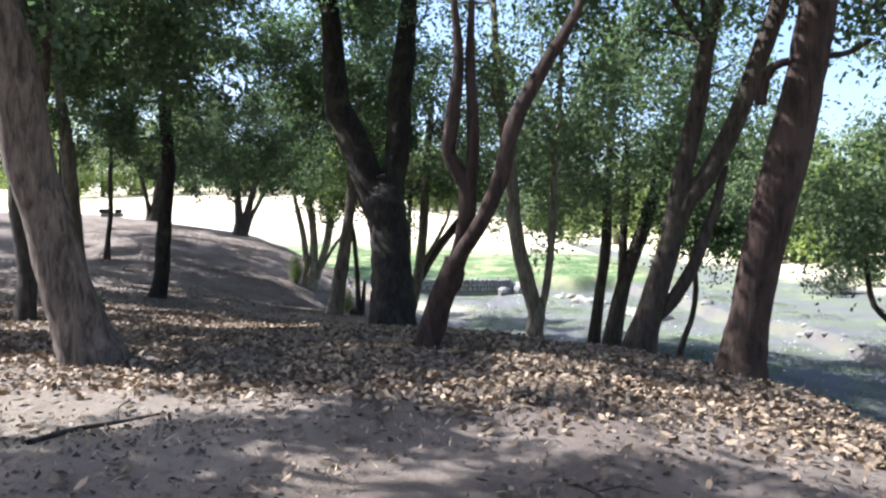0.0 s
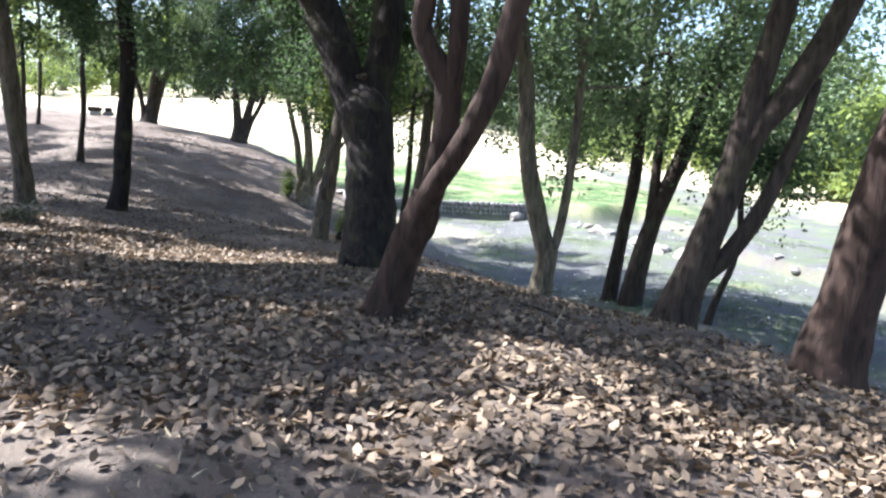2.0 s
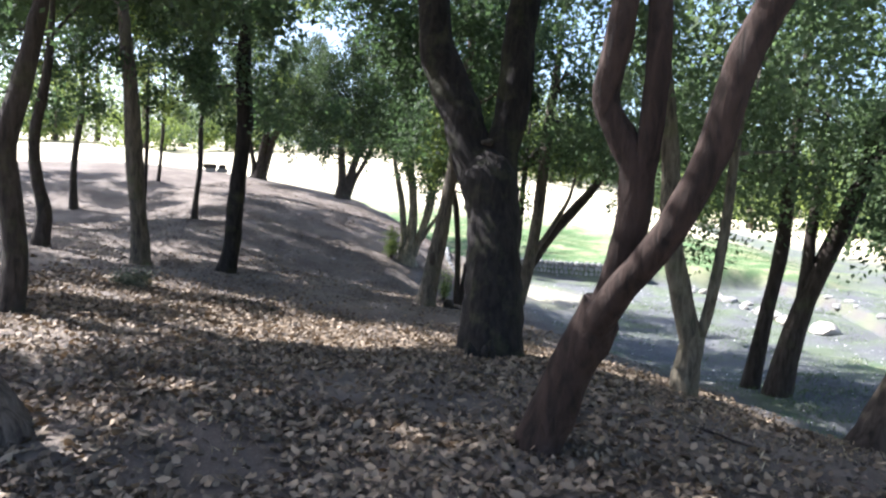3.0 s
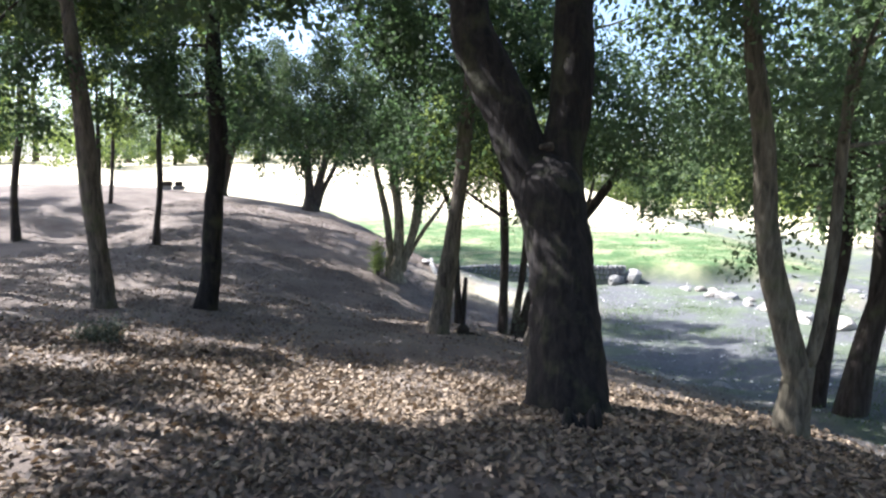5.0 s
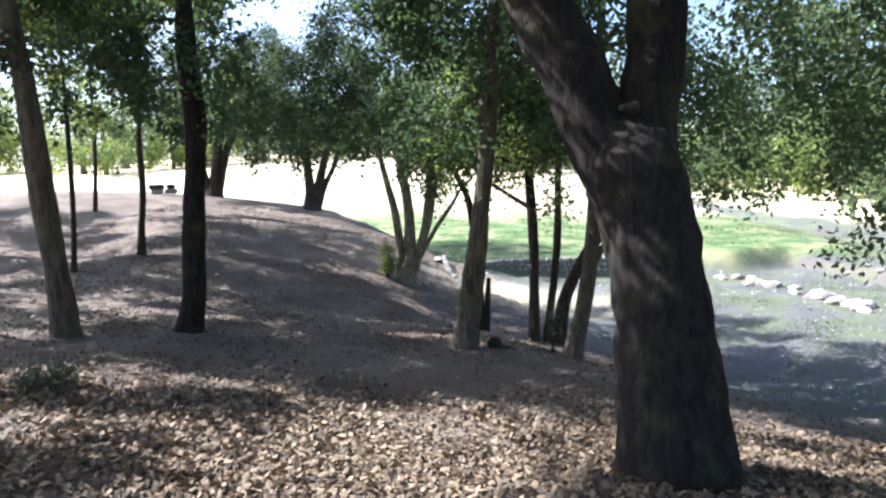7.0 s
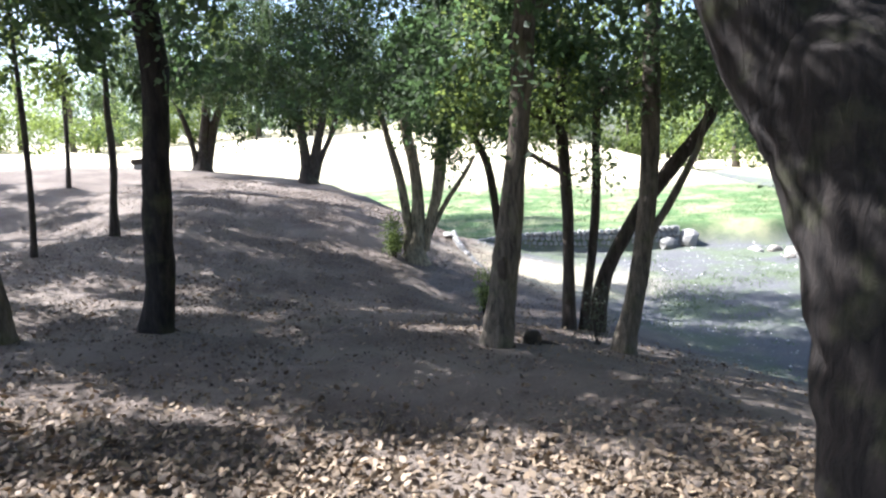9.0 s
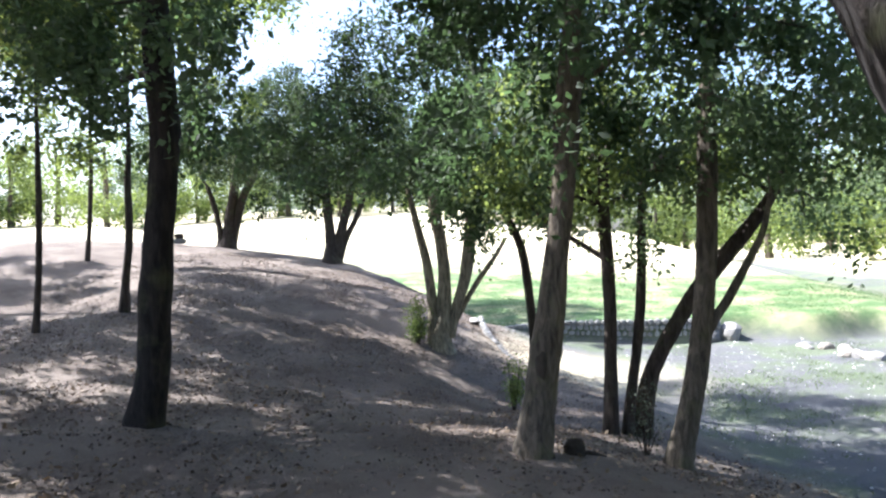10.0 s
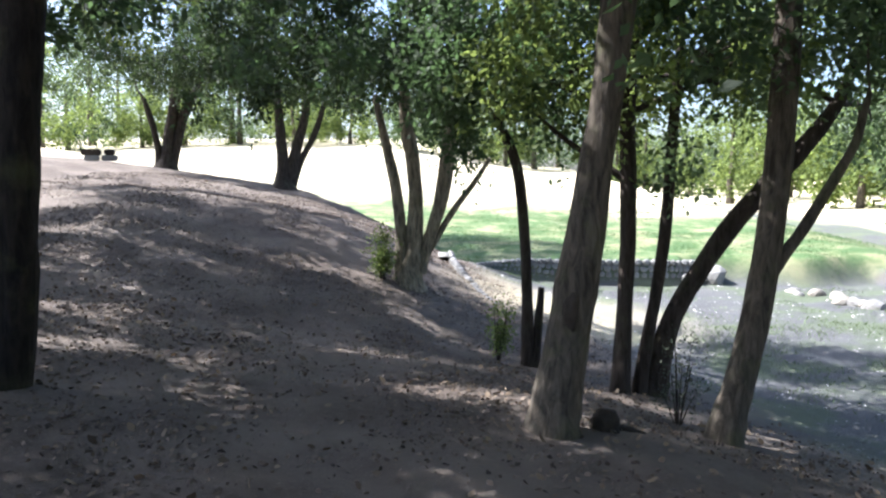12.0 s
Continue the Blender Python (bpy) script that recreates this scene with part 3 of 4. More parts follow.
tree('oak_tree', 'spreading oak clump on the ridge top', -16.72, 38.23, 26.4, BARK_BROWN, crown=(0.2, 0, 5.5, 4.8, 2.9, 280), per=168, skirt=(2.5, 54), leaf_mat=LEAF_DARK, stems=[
     [(0.0, 0.0, 0.54), (0.1, 0.68, 0.295), (0.22, 1.66, 0.209), (0.45, 2.88, 0.196), (0.62, 4.59, 0.11)],
     [(-0.18, 0.0, 0.245), (-0.27, 0.93, 0.134), (-0.46, 1.91, 0.122), (-0.73, 2.88, 0.097)],
     [(0.15, 0.07, 0.271), (0.47, 1.17, 0.197), (0.8, 2.39, 0.185), (1.39, 3.5, 0.136)]])
# sapling crowns widened and raised beyond their own growth to shade the mound
tree('sapling', 'thin sapling on the bare ridge', -11.69, 22.99, 29.4, BARK_BROWN, crown=(0.2, 0.2, 7.5, 3.9, 1.5, 190), per=110, leaf_mat=LEAF_PALE, skirt=(2.9, 16), leaf=0.13, gather=0.6, stems=[
     [(0.0, 0.0, 0.129), (0.06, 0.74, 0.081), (0.16, 1.7, 0.081), (0.16, 2.83, 0.072), (0.22, 3.94, 0.048)]])
tree('sapling', 'thin dark sapling on the slope', -16.34, 23.39, 38.8, BARK_BROWN, crown=(0.3, 0.2, 7.5, 3.9, 1.5, 190), per=110, leaf_mat=LEAF_PALE, skirt=(2.9, 16), leaf=0.13, gather=0.6, stems=[
     [(0.0, 0.0, 0.153), (0.0, 1.19, 0.102), (0.12, 2.37, 0.102), (0.27, 3.39, 0.085), (0.28, 4.57, 0.051)]])
tree('sapling', 'thin straight sapling at the ridge top', -16.34, 28.25, 33.5, BARK_BROWN, crown=(0.2, 0.2, 7.5, 3.9, 1.5, 190), per=110, leaf_mat=LEAF_PALE, skirt=(2.9, 16), leaf=0.13, gather=0.6, stems=[
     [(0.0, 0.0, 0.087), (0.09, 1.08, 0.068), (0.17, 2.41, 0.067), (0.21, 3.74, 0.048)]])
tree('sapling', 'slender bent sapling on the slope', -12.27, 21.09, 35.3, BARK_BROWN, crown=(0.2, 0.2, 7.5, 3.9, 1.5, 190), per=110, leaf_mat=LEAF_PALE, skirt=(2.9, 16), leaf=0.13, gather=0.6, stems=[
     [(0.0, 0.0, 0.079), (0.08, 1.01, 0.059), (0.13, 2.18, 0.059), (0.15, 3.34, 0.052), (0.16, 4.36, 0.032)]])

# unseen trees added behind and beside the walk to cast dappled shade
for gx, gy, wide, count in [(-9.6, -1.2, 2.8, 120), (-6.0, 4.2, 1.7, 48), (-7.7, 10.3, 2.2, 75), (-8.0, 7.9, 2.0, 55), (-4.9, -4.2, 3.0, 120), (-13.2, 12.2, 3.0, 110), (-15.5, 16.5, 3.3, 120), (-19.8, 21.5, 3.4, 130), (-23.5, 26.5, 3.4, 130), (0.5, -4.5, 3.2, 140), (5.0, -2.5, 3.0, 140)]:
    tree('oak_tree', 'unseen oak added to shade the walk', gx, gy, gx * 40 % 360, BARK_BROWN, crown=(0, 0, 6.8, wide + 0.3, 2.0, int(count * 1.3)), per=84, leaf=0.16, clump=0.62, gather=0.66, stems=[
        [(0.0, 0.0, 0.27), (0.05, 0.8, 0.2), (0.0, 1.8, 0.18), (0.15, 3.0, 0.16), (0.2, 4.4, 0.12), (0.2, 5.6, 0.06)]])


# ---------------------------------------------------------------- distance
def far_tree(label, x, y, size, rng, mat):
    tall = size * rng.uniform(0.8, 1.15)
    tree('far_tree', label, x, y, rng.uniform(0, 360), BARK_GREY, crown=(0, 0, tall * 0.49, size * 0.54, tall * 0.46, 84), leaf_mat=mat, per=40, leaf=0.45, clump=size * 0.15, boughs=4, gather=0.3, skirt=(0.2, 34), stems=[
        [(0.0, 0.0, size * 0.035), (rng.uniform(-0.2, 0.2), tall * 0.2, size * 0.025), (rng.uniform(-0.4, 0.4), tall * 0.45, size * 0.02), (0.1, tall * 0.75, size * 0.01)]])


far = random.Random(12)
# a belt of woods beyond the dry field, and looser trees up the far side of the gully
for row, (reach, start, stop, count, size) in enumerate([(112, -56, 26, 22, 13), (130, -54, 24, 20, 16), (62, 24, 64, 12, 11), (44, 30, 74, 9, 8.5), (84, 16, 60, 11, 14)]):
    for k in range(count):
        way = radians(start + (stop - start) * (k + far.uniform(-0.35, 0.35)) / (count - 1))
        r = reach * far.uniform(0.92, 1.08)
        far_tree('sunlit tree beyond the dry field' if row < 2 else 'sunlit tree on the slope beyond the gully', r * math.sin(way), 8 + r * math.cos(way), size * far.uniform(0.75, 1.2), np.random.default_rng(row * 100 + k), LEAF_PALE if (k + row) % 3 else LEAF_OLIVE)


# ---------------------------------------------------------------- fallen leaves, straw and stones on the ground
def litter_density(x, y):
    band = np.exp(-((x + 0.2) / 5.0) ** 4 - ((y - 6.0 + 0.16 * x) / 1.35) ** 4) + 0.9 * np.exp(-((x + 3.2) / 5.2) ** 4 - ((y - 10.6) / 2.9) ** 4)
    patches = 0.55 + 0.45 * lattice(x, y, 0.9, 21) + 0.3 * lattice(x, y, 0.35, 22)
    sparse = 0.022 * np.exp(-((x + 3) / 9) ** 4 - ((y - 12) / 14) ** 4)
    return np.clip(band * np.clip(patches + 0.1, 0.06, 1) + sparse * np.clip(patches, 0, 1), 0, 1) * (1 - smooth(0.3, 2.2, bank_side(x, y)))


def scatter(count, box, density, rng):
    x, y = rng.uniform(box[0], box[1], count), rng.uniform(box[2], box[3], count)
    keep = rng.uniform(0, 1, count) < density(x, y)
    return x[keep], y[keep]


def surface(x, y):
    z = height(x, y)
    for cell, size, seed in ((1.7, 0.05, 1), (0.7, 0.035, 2), (0.3, 0.022, 3)):
        z = z + size * lattice(x, y, cell, seed)
    return z


def fallen_leaves():
    rng = np.random.default_rng(31)
    x, y = scatter(470000, (-11, 5, 0.8, 24), litter_density, rng)
    n = len(x)
    p = np.stack([x, y, surface(x, y) + rng.uniform(0.004, 0.035, n)], -1)
    turn = rng.uniform(0, math.tau, n)
    d = np.stack([np.cos(turn), np.sin(turn), rng.normal(0, 0.6, n)], -1)
    d /= np.linalg.norm(d, axis=1)[:, None]
    w = np.cross(d, np.stack([rng.normal(0, 0.65, n), rng.normal(0, 0.65, n), np.ones(n)], -1))
    w /= np.linalg.norm(w, axis=1)[:, None]
    up = np.cross(w, d)
    L = rng.uniform(0.028, 0.088, n)[:, None]
    curl = rng.uniform(-0.05, 0.28, n)[:, None] * L
    V = np.stack([p - d * L * 0.5 + up * curl, p - d * L * 0.1 + w * L * 0.3 + up * curl * 0.8, p + d * L * 0.3 + w * L * 0.22 + up * curl * 0.5, p + d * L * 0.55 + up * curl, p + d * L * 0.3 - w * L * 0.22 + up * curl * 0.5, p - d * L * 0.1 - w * L * 0.3 + up * curl * 0.8], 1).reshape(-1, 3)
    i = np.arange(n * 6).reshape(n, 6)
    F = np.concatenate([i[:, [0, 1, 2, 3]], i[:, [0, 3, 4, 5]]])
    tagged(mesh_object("fallen_leaf_litter", V, F, LEAF_DRY), "dry curled tan and brown fallen leaves", "fallen leaves", kind="stuff")


fallen_leaves()


def leaf_crumbs():
    """Broken leaves, acorn caps and bark flakes that cover the bare soil."""
    rng = np.random.default_rng(35)
    x, y = scatter(330000, (-15, 5, 0.6, 34), lambda x, y: np.clip(0.45 + 0.6 * lattice(x, y, 0.8, 28) + 0.4 * lattice(x, y, 2.7, 29), 0.05, 1) * (1 - smooth(0.2, 2.4, bank_side(x, y))) * (1 - lawn_share(x, y)), rng)
    n = len(x)
    p = np.stack([x, y, surface(x, y) + 0.004], -1)
    d = rng.standard_normal((n, 3)) * (1, 1, 0.55)
    d /= np.linalg.norm(d, axis=1)[:, None]
    w = np.cross(d, rng.standard_normal((n, 3)) * (0.6, 0.6, 0.1) + (0, 0, 1))
    w /= np.linalg.norm(w, axis=1)[:, None]
    L = rng.uniform(0.008, 0.032, n)[:, None]
    wide = L * rng.uniform(0.25, 0.8, n)[:, None]
    V = np.stack([p - d * L, p + w * wide + (0, 0, 0.006), p + d * L + (0, 0, 0.004), p - w * wide], 1).reshape(-1, 3)
    tagged(mesh_object("leaf_crumbs", V, np.arange(n * 4).reshape(n, 4), CRUMB), "broken brown leaf crumbs and bark flakes on soil", "leaf litter", kind="stuff")


CRUMB = leaf_material("leaf_crumb", (0.030, 0.023, 0.018), (0.15, 0.112, 0.08), (0.1, 0.07, 0.04), 0.05)
leaf_crumbs()


def blades(name, label, category, x, y, tall, mat, seed, spread=0.5):
    rng = np.random.default_rng(seed)
    n = len(x)
    p = np.stack([x, y, surface(x, y) - 0.01], -1)
    turn = rng.uniform(0, math.tau, n)
    h = tall * rng.uniform(0.4, 1.2, n)
    side = np.stack([np.cos(turn), np.sin(turn), np.zeros(n)], -1)
    lean = np.stack([rng.normal(0, spread, n), rng.normal(0, spread, n), np.ones(n)], -1)
    lean /= np.linalg.norm(lean, axis=1)[:, None]
    w = (0.0035 + 0.02 * tall * rng.uniform(0.5, 1, n))[:, None]
    bend = np.stack([rng.normal(0, 0.3, n), rng.normal(0, 0.3, n), np.zeros(n)], -1) * h[:, None]
    V = np.stack([p - side * w, p + side * w, p + lean * h[:, None] * 0.6 + side * w * 0.6 + bend * 0.3, p + lean * h[:, None] + bend], 1).reshape(-1, 3)
    i = np.arange(n * 4).reshape(n, 4)
    return tagged(mesh_object(name, V, np.concatenate([i[:, [0, 1, 2]], i[:, [0, 2, 3]]]), mat), label, category, kind="stuff")


rng = np.random.default_rng(41)
x, y = scatter(60000, (-6, 6, 0.5, 14), lambda x, y: np.clip(0.15 + 0.5 * lattice(x, y, 0.5, 23), 0, 1) * (1 - smooth(0.5, 2.5, bank_side(x, y))), rng)
blades("dry_straw", "short dry straw and dead grass on the soil", "dry grass", x, y, 0.07, STRAW, 42, 1.2)
LEAF_GRASS = leaf_material("gully_grass", (0.05, 0.075, 0.03), (0.13, 0.17, 0.08), (0.12, 0.18, 0.05), 0.2)
x, y = scatter(150000, (-4, 13, 8, 33), lambda x, y: np.clip(0.1 + 0.9 * lattice(x, y, 1.6, 24) + 0.5 * lattice(x, y, 0.5, 25), 0, 1) * smooth(1.5, 3.0, bank_side(x, y)) * (1 - lawn_share(x, y)), rng)
blades("gully_grass", "sparse grey-green grass on the gully floor", "grass", x, y, 0.09, LEAF_GRASS, 43, 0.6)
LEAF_LAWN = leaf_material("lawn_grass", (0.042, 0.078, 0.03), (0.095, 0.15, 0.055), (0.10, 0.18, 0.05), 0.2)
x, y = scatter(90000, (-12, 14, 30, 50), lambda x, y: np.clip(0.5 + 0.7 * lattice(x, y, 1.9, 26), 0, 1) * lawn_share(x, y), rng)
blades("lawn_grass", "short green lawn grass above the stone wall", "grass", x, y, 0.10, LEAF_LAWN, 44, 0.5)


def stone_material(name, dark, light):
    m, nt, b = material(name, 0.9)
    n, f = noise_tex(nt, 3, 5), noise_tex(nt, 24, 5)
    info = nt.nodes.new("ShaderNodeObjectInfo")
    col = mixed(nt, f.outputs[0], dark, light)
    col = mixed(nt, ramp(nt, n.outputs[0], [(0.5, (0, 0, 0)), (0.7, (0.6, 0.6, 0.6))]), col, tuple(c * 0.6 for c in dark))
    tone = nt.nodes.new("ShaderNodeHueSaturation")
    rate = nt.nodes.new("ShaderNodeMapRange")
    rate.inputs[3].default_value, rate.inputs[4].default_value = 0.7, 1.25
    nt.links.new(info.outputs["Random"], rate.inputs[0])
    nt.links.new(rate.outputs[0], tone.inputs["Value"])
    nt.links.new(col, tone.inputs["Color"])
    nt.links.new(tone.outputs[0], b.inputs["Base Color"])
    relief(nt, b, f.outputs[0], 0.7, 0.03)
    return m


STONE = stone_material("grey_stone", (0.12, 0.115, 0.105), (0.34, 0.33, 0.30))
STONE_PALE = stone_material("pale_stone", (0.22, 0.195, 0.16), (0.44, 0.40, 0.33))
SOIL_DARK = stone_material("dark_wood", (0.020, 0.016, 0.012), (0.07, 0.055, 0.04))


def rock_mesh(name, seed, mat, levels=2):
    rng = np.random.default_rng(seed)
    bm = bmesh.new()
    bmesh.ops.create_icosphere(bm, subdivisions=levels, radius=0.5)
    cut = rng.standard_normal((5, 3))
    cut /= np.linalg.norm(cut, axis=1)[:, None]
    for v in bm.verts:
        c = np.array(v.co)
        for k in cut:
            over = c @ k - 0.34
            if over > 0:
                c = c - k * over * 0.85
        v.co = c + rng.normal(0, 0.018, 3)
    me = bpy.data.meshes.new(name)
    bm.to_mesh(me)
    bm.free()
    me.materials.append(mat)
    return me


ROCKS = [rock_mesh("rock", 60 + k, STONE) for k in range(3)]
ROCKS_PALE = [rock_mesh("rock", 70 + k, STONE_PALE) for k in range(3)]
STONE_DARK = stone_material("wall_stone", (0.15, 0.147, 0.138), (0.36, 0.352, 0.335))
JOINT = stone_material("wall_joint", (0.12, 0.113, 0.10), (0.26, 0.245, 0.22))
SMALL = [rock_mesh("stone", 80 + k, STONE_DARK, 1) for k in range(4)]


def rock(label, x, y, w, d, h, rng, pale=False, sink=0.3, name="rock", meshes=None):
    ob = new(name, rng.choice(meshes or (ROCKS_PALE if pale else ROCKS)))
    ob.matrix_world = pose(x, y, ground_z(x, y) + h * (0.5 - sink), 0, 0, rng.uniform(0, 360)) @ Matrix.Diagonal((w, d, h, 1))
    return tagged(ob, label, "rock", "rocks along the gully")


dice = random.Random(5)
rock('large rounded grey boulder at the lawn edge', 3.55, 33.5, 0.95, 0.8, 0.85, dice, name="boulder")
# the second one stands for a dark log, drawn with a rock mesh
rock('dark low log on the gully side', 2.43, 17.49, 0.5, 0.35, 0.2, dice)
rock('low dark boulder beside the rounded one', 2.75, 33.3, 0.9, 0.7, 0.55, dice, name="boulder")
for k in range(26):
    u = (k + dice.uniform(-0.4, 0.4)) / 25
    x, y = 5.2 + 2.4 * u ** 0.8 + dice.uniform(-0.35, 0.35), 32.0 - 7.2 * u + dice.uniform(-0.3, 0.3)
    size = dice.uniform(0.3, 0.85) * dice.uniform(0.6, 1)
    rock('pale weathered stone half buried in the low earth bank' if k % 3 else 'grey weathered stone half buried in the earth bank', x, y, size * 1.3, size, size * 0.75, dice, k % 3 > 0, 0.45)
for k in range(22):
    y = 11.5 + dice.random() * 20
    x = 10.8 + 0.02 * (y - 16) - 0.12 * min(max(y - 16, 0), 30) + 0.25 * math.sin(y * 0.7) + dice.uniform(-0.15, 0.3)
    size = dice.uniform(0.15, 0.4)
    rock('dark grey stone set in the far gully bank', x, y, size * 1.4, size, size * 0.7, dice, False, 0.4)


def pebbles():
    rng = np.random.default_rng(51)
    x, y = scatter(30000, (-4, 12, 8, 33), lambda x, y: np.clip(0.12 + 0.25 * lattice(x, y, 1.1, 27), 0.02, 1) * smooth(0.8, 2.4, bank_side(x, y)) * (1 - lawn_share(x, y)), rng)
    n = len(x)
    r = rng.uniform(0.012, 0.05, n) * rng.uniform(0.5, 1.2, n)
    p = np.stack([x, y, surface(x, y)], -1)
    a = rng.uniform(0, math.tau, n)
    u = np.stack([np.cos(a), np.sin(a), rng.normal(0, 0.2, n)], -1) * r[:, None]
    v = np.stack([-np.sin(a), np.cos(a), rng.normal(0, 0.2, n)], -1) * r[:, None] * rng.uniform(0.6, 1, n)[:, None]
    w = np.stack([0 * a, 0 * a, r * rng.uniform(0.5, 0.9, n)], -1)
    V = np.stack([p + u, p + v, p - u, p - v, p + w + u * 0.3, p - w], 1).reshape(-1, 3)
    i = np.arange(n * 6).reshape(n, 6)
    F = np.concatenate([i[:, [k, (k + 1) % 4, 4]] for k in range(4)])
    m, nt, b = material("pebble", 0.9)
    geo = nt.nodes.new("ShaderNodeNewGeometry")
    nt.links.new(ramp(nt, geo.outputs["Random Per Island"], [(0, (0.09, 0.088, 0.082)), (0.85, (0.26, 0.255, 0.24)), (1, (0.5, 0.49, 0.46))]), b.inputs["Base Color"])
    tagged(mesh_object("gravel", V, F, m), "loose grey gravel scattered over the gully floor", "gravel", kind="stuff")


pebbles()


# ---------------------------------------------------------------- small things
def stump():
    rng = np.random.default_rng(61)
    base = new("stump")
    base.matrix_world = pose(-2.42, 17.3, ground_z(-2.42, 17.3) - 0.03, 0, 0, 30)
    V, F = tube([(0, 0, -0.1, 0.15), (0, 0, 0.05, 0.12), (0.02, 0, 0.14, 0.11), (0.03, 0.01, 0.2, 0.07)], 12, rng, 0.09)
    under(mesh_object("trunk", V, F, SOIL_DARK, True), base)
    V, F = tube([(0.05, 0, 0.02, 0.07), (0.2, -0.05, 0.0, 0.05), (0.36, -0.1, -0.05, 0.03)], 8, rng, 0.08)
    under(mesh_object("root", V, F, SOIL_DARK, True), base)
    tagged(base, "small dark rotten stump beside the grey oak", "stump")


stump()


def fallen_branch(label, x, y, turn, pts, seed):
    rng = np.random.default_rng(seed)
    base = new("fallen_branch")
    base.matrix_world = pose(x, y, 0, 0, 0, turn)
    c, sn = math.cos(radians(turn)), math.sin(radians(turn))
    on = [(a, b, float(surface(x + a * c - b * sn, y + a * sn + b * c)) + r * 0.8 + up, r) for a, b, up, r in pts]
    V, F = tube(on, 7, rng, 0.06)
    under(mesh_object("stick", V, F, BARK_BROWN, True), base)
    mid = on[len(on) // 2]
    V, F = tube([mid, (mid[0] + 0.12, mid[1] + 0.1, mid[2] + 0.05, mid[3] * 0.6), (mid[0] + 0.28, mid[1] + 0.14, mid[2] + 0.06, 0.003)], 5, rng, 0.05)
    under(mesh_object("twig", V, F, BARK_BROWN, True), base)
    tagged(base, label, "branch", "sticks on the ground")


fallen_branch('thin curved dead branch on sunlit soil', -2.2, 3.5, 75, [(0, 0, 0, 0.018), (0.35, 0.04, 0.02, 0.016), (0.65, 0.0, 0.03, 0.012), (0.95, -0.12, 0.0, 0.007)], 91)
for k in range(14):
    bx, by = dice.uniform(-6, 2), dice.uniform(2.5, 16)
    if bank_side(bx, by) < -0.5:
        fallen_branch('small dead stick among fallen leaves', bx, by, dice.uniform(0, 360), [(0, 0, 0, 0.010), (0.2, 0.03, 0.01, 0.009), (0.45, 0.0, 0.0, 0.005)], 92 + k)


def bark_mark(thing, name, label, at, size, mat, seed):
    """A healed wound or knot that stands a little proud of the trunk."""
    trunk = [o for o in thing.children if o.name.startswith("trunk")][0]
    bm = bmesh.new()
    bmesh.ops.create_icosphere(bm, subdivisions=3, radius=0.5)
    rng = np.random.default_rng(seed)
    for v in bm.verts:
        v.co = Vector(v.co) * (1 + 0.12 * math.sin(v.co.x * 9) + rng.normal(0, 0.03))
        v.co = Vector((at[0] + v.co.x * size[0], at[1] + v.co.y * size[1], at[2] + v.co.z * size[2]))
    part(name, bm, mat, trunk, label)


bark_mark(forked_oak, "scar", "weathered brown bark scar below the fork", (-0.22, 0.42, 2.70), (0.16, 0.09, 0.09), BARK_BROWN, 95)
bark_mark(knotted_oak, "knot", "dark sunken knot in the bark", (0.12, -0.10, 1.02), (0.13, 0.10, 0.30), SOIL_DARK, 96)


def splinters():
    rng = np.random.default_rng(62)
    base = new("broken_stub")
    gx, gy = -0.9, 10.0
    base.matrix_world = pose(gx, gy, ground_z(gx, gy) - 0.05, 0, 0, 0)
    for k in range(5):
        a = (k - 2) * 0.06
        top = rng.uniform(0.16, 0.34)
        V, F = tube([(a, 0.02 * k, -0.05, 0.055), (a + 0.01, 0, top * 0.6, 0.045), (a + rng.uniform(-0.03, 0.03), 0.01, top, 0.02)], 8, rng, 0.12)
        under(mesh_object("splinter", V, F, BARK_DARK, True), base)
    tagged(base, "splintered broken stub at the forked oak's foot", "stump")


splinters()


def shrub(label, x, y, wide, tall, count, seed, mat, leaf=0.07):
    rng = np.random.default_rng(seed)
    base = new("shrub")
    base.matrix_world = pose(x, y, ground_z(x, y) - 0.02)
    C = []
    for k in range(count):
        a, r = rng.uniform(0, math.tau), wide * rng.uniform(0.05, 0.5)
        top = (r * math.cos(a), r * math.sin(a), tall * rng.uniform(0.35, 1.0))
        V, F = tube([(top[0] * 0.2, top[1] * 0.2, -0.03, 0.008), (top[0] * 0.6, top[1] * 0.6, top[2] * 0.55, 0.006), (*top, 0.003)], 5, rng, 0.03)
        if k < 14:
            under(mesh_object("stem", V, F, BARK_BROWN, True), base)
        C += [top, (top[0] * 0.7, top[1] * 0.7, top[2] * 0.55)]
    V, F = leaves(np.array(C), np.full(len(C), 0.12 * max(wide, tall)), 40, leaf, rng, 0.0)
    under(mesh_object("foliage", V, F, mat), base)
    tagged(base, label, "shrub")


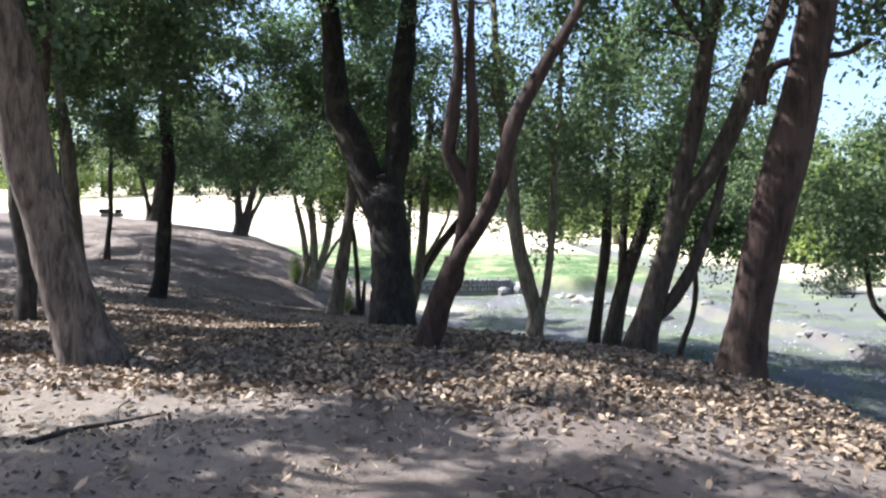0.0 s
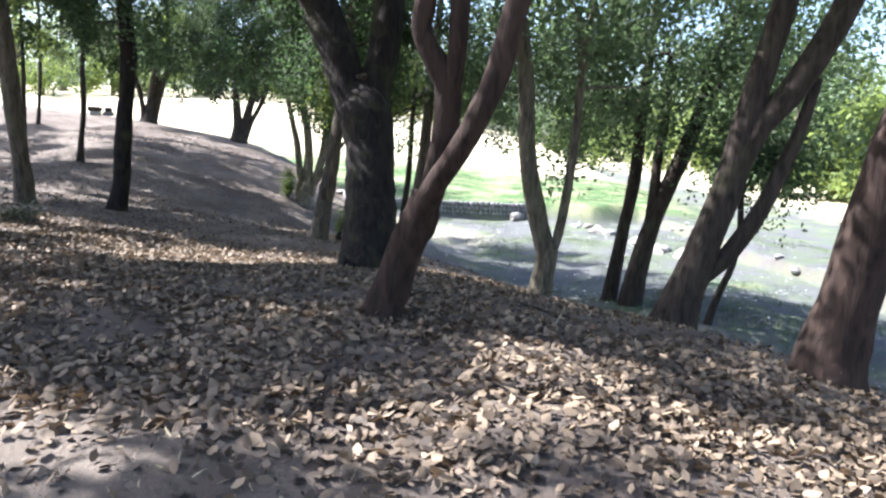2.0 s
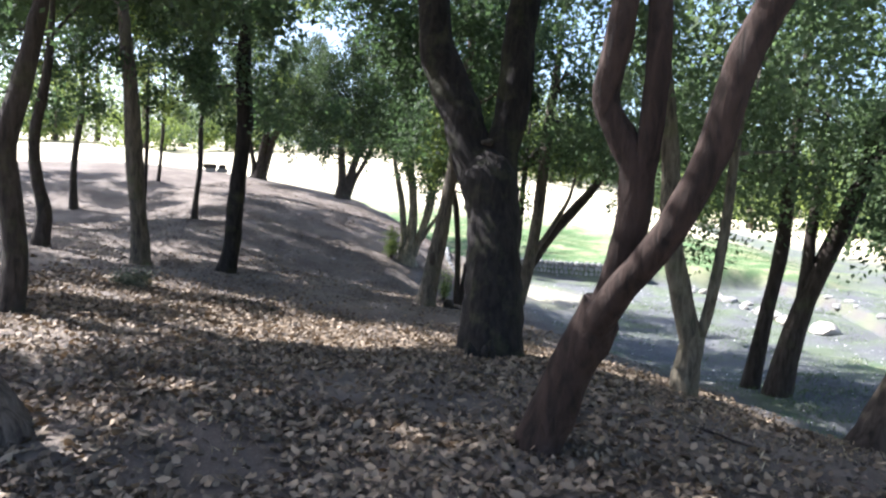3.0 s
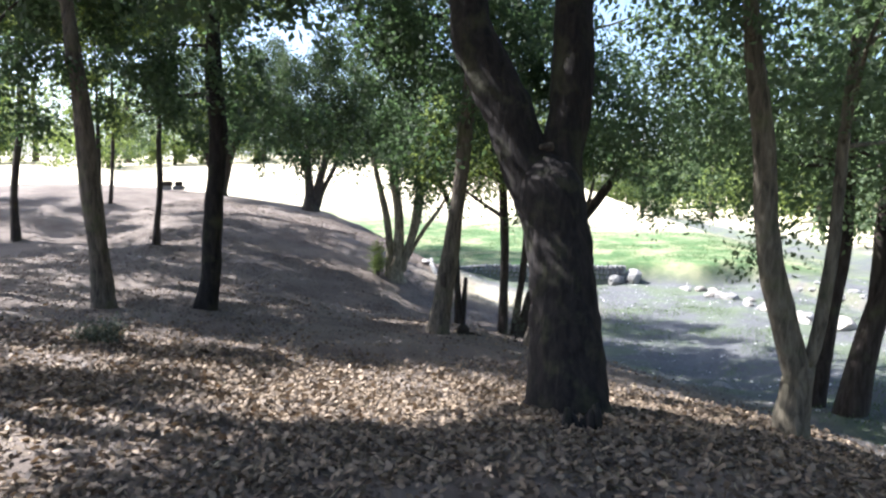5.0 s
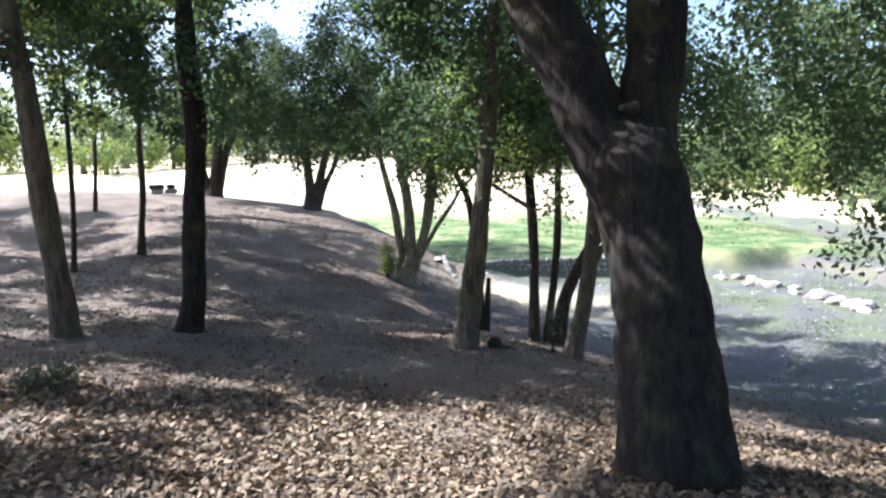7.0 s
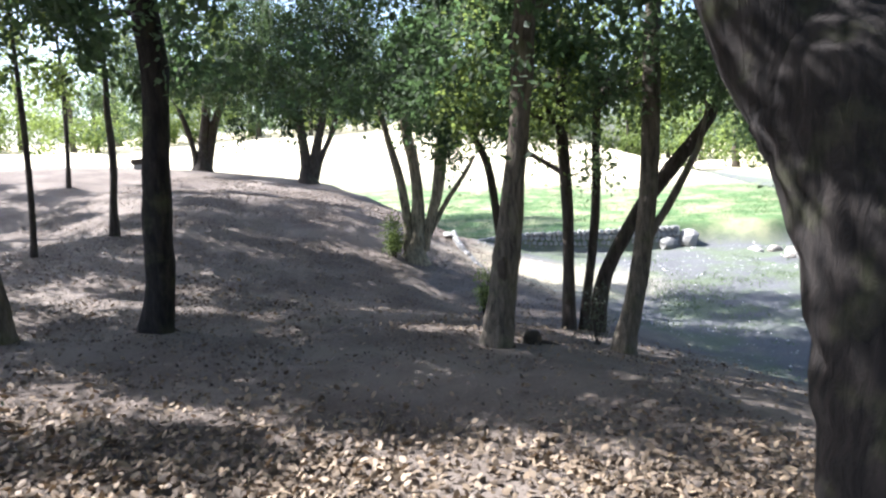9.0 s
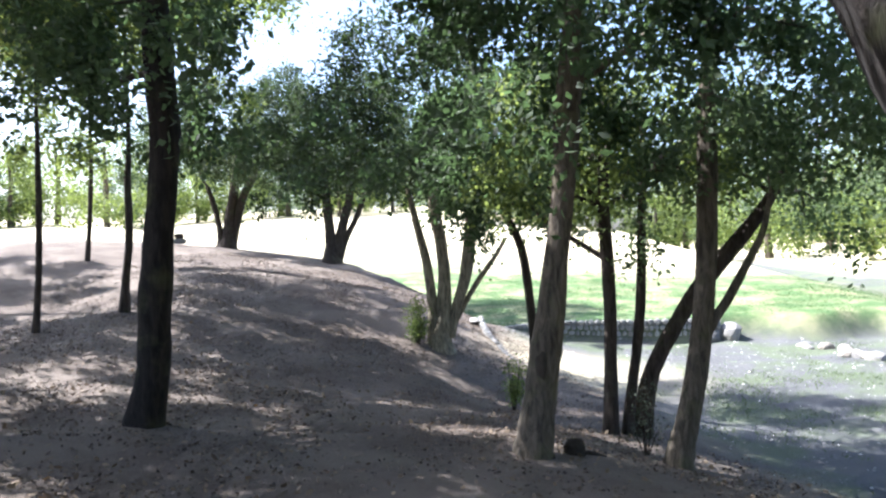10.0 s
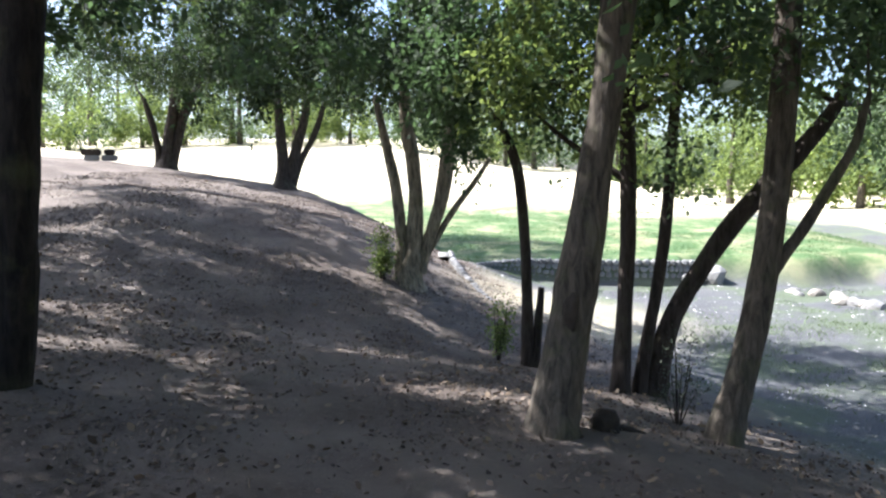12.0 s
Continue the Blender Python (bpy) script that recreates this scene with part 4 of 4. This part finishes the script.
shrub('bright green leafy shoots at the oak clump foot', -5.5, 24.4, 0.38, 0.95, 20, 71, LEAF_PALE, 0.06)
shrub('low grey-green bush among fallen leaves', -6.87, 12.83, 0.75, 0.2, 30, 72, LEAF_DULL, 0.04)
shrub('small weedy shoots behind the grey oak', -3.3, 21.9, 0.35, 0.9, 14, 73, LEAF_PALE, 0.05)
shrub('thin green weeds between the gully oaks', -1.42, 18.75, 0.5, 0.85, 9, 74, LEAF_DULL, 0.035)
for k, (sx, sy, sw, st) in enumerate([(16.0, 28.0, 2.6, 1.0), (18.6, 29.5, 2.8, 1.2), (13.6, 19.6, 1.4, 0.6), (17.2, 24.5, 2.4, 1.0), (16.0, 20.0, 2.0, 0.9), (21.0, 27.0, 3.0, 1.4), (14.6, 15.0, 1.5, 0.6)]):
    shrub('grey-green bush on the bank beyond the gully', sx, sy, sw, st, 40, 80 + k, LEAF_DULL if k % 3 == 0 else LEAF, 0.10)


def bench():
    base = new("log_bench")
    x, y = -17.4, 34.7
    base.matrix_world = pose(x, y, ground_z(x, y) + 0.02, 0, 0, 24)
    for name, size, at, mat in (("slab", (0.62, 0.36, 0.22), (-0.22, 0, 0.30), SOIL_DARK), ("slab", (0.34, 0.32, 0.2), (0.36, 0.02, 0.30), SOIL_DARK), ("stone_foot", (0.5, 0.34, 0.2), (-0.2, 0, 0.1), STONE), ("stone_foot", (0.52, 0.34, 0.2), (0.36, 0, 0.1), STONE)):
        bm = bmesh.new()
        bmesh.ops.create_cube(bm, size=1.0, matrix=pose(*at) @ Matrix.Diagonal((*size, 1)))
        bmesh.ops.bevel(bm, geom=bm.edges[:], offset=0.035, segments=2, affect="EDGES")
        part(name, bm, mat, base)
    tagged(base, "low dark slabs on pale stones, on the ridge", "bench")


bench()


# ---------------------------------------------------------------- stone wall under the lawn, stone by stone
def stone_wall():
    wall = new("wall_lawn")
    line = [(x, float(wall_line(x)), -1.17) for x in np.linspace(3.2, -4.58, 60)]
    for k in range(1, 15):
        u = k / 14
        x, y = -4.58 + 1.25 * u ** 1.6, 30.6 - 5.0 * u
        line.append((x, y, ground_z(x + 0.15, y) + 0.06 + 0.28 * (1 - u)))
    pts = np.array(line)
    way = np.gradient(pts[:, :2], axis=0)
    way /= np.linalg.norm(way, axis=1)[:, None]
    out = np.stack([-way[:, 1], way[:, 0]], -1)
    foot = np.array([ground_z(p[0] + 0.45 * o[0], p[1] + 0.45 * o[1]) for p, o in zip(pts, out)])
    V, F = [], []
    for p, o, low in zip(pts, out, foot):
        for d, z in ((-0.08, low - 0.3), (-0.08, p[2] - 0.05), (-0.4, p[2] - 0.05), (-0.4, low - 0.3)):
            V.append((p[0] + o[0] * d, p[1] + o[1] * d, z))
    for k in range(62):
        a = 4 * k
        F += [(a, a + 4, a + 5, a + 1), (a + 1, a + 5, a + 6, a + 2), (a + 2, a + 6, a + 7, a + 3)]
    under(mesh_object("mortar", V, F, JOINT), wall)
    pick, made = random.Random(9), 0
    run = np.r_[0, np.cumsum(np.linalg.norm(np.diff(pts[:, :2], axis=0), axis=1))]
    for row in range(4):
        s = 0.06 * (row % 2)
        while s < run[-1] - 0.1:
            w = pick.uniform(0.12, 0.26)
            at = lambda v: np.interp(s + w / 2, run, v)
            x, y, top, low = at(pts[:, 0]), at(pts[:, 1]), at(pts[:, 2]), at(foot)
            ox, oy = at(out[:, 0]), at(out[:, 1])
            h = max(top - low, 0.06) / 4
            if made < 300 and h > 0.03:
                ob = new("stone", pick.choice(SMALL))
                ob.parent = wall
                ob.matrix_world = pose(x - ox * 0.06, y - oy * 0.06, low + h * (row + 0.5) + pick.uniform(-0.01, 0.01), pick.uniform(-8, 8), pick.uniform(-8, 8), math.degrees(math.atan2(-ox, oy))) @ Matrix.Diagonal((w * 1.12, 0.2, h * pick.uniform(1.1, 1.4), 1))
                made += 1
            s += w
    tagged(wall, "low curved dry-stone wall of dark grey stones", "wall", kind="structure")


stone_wall()
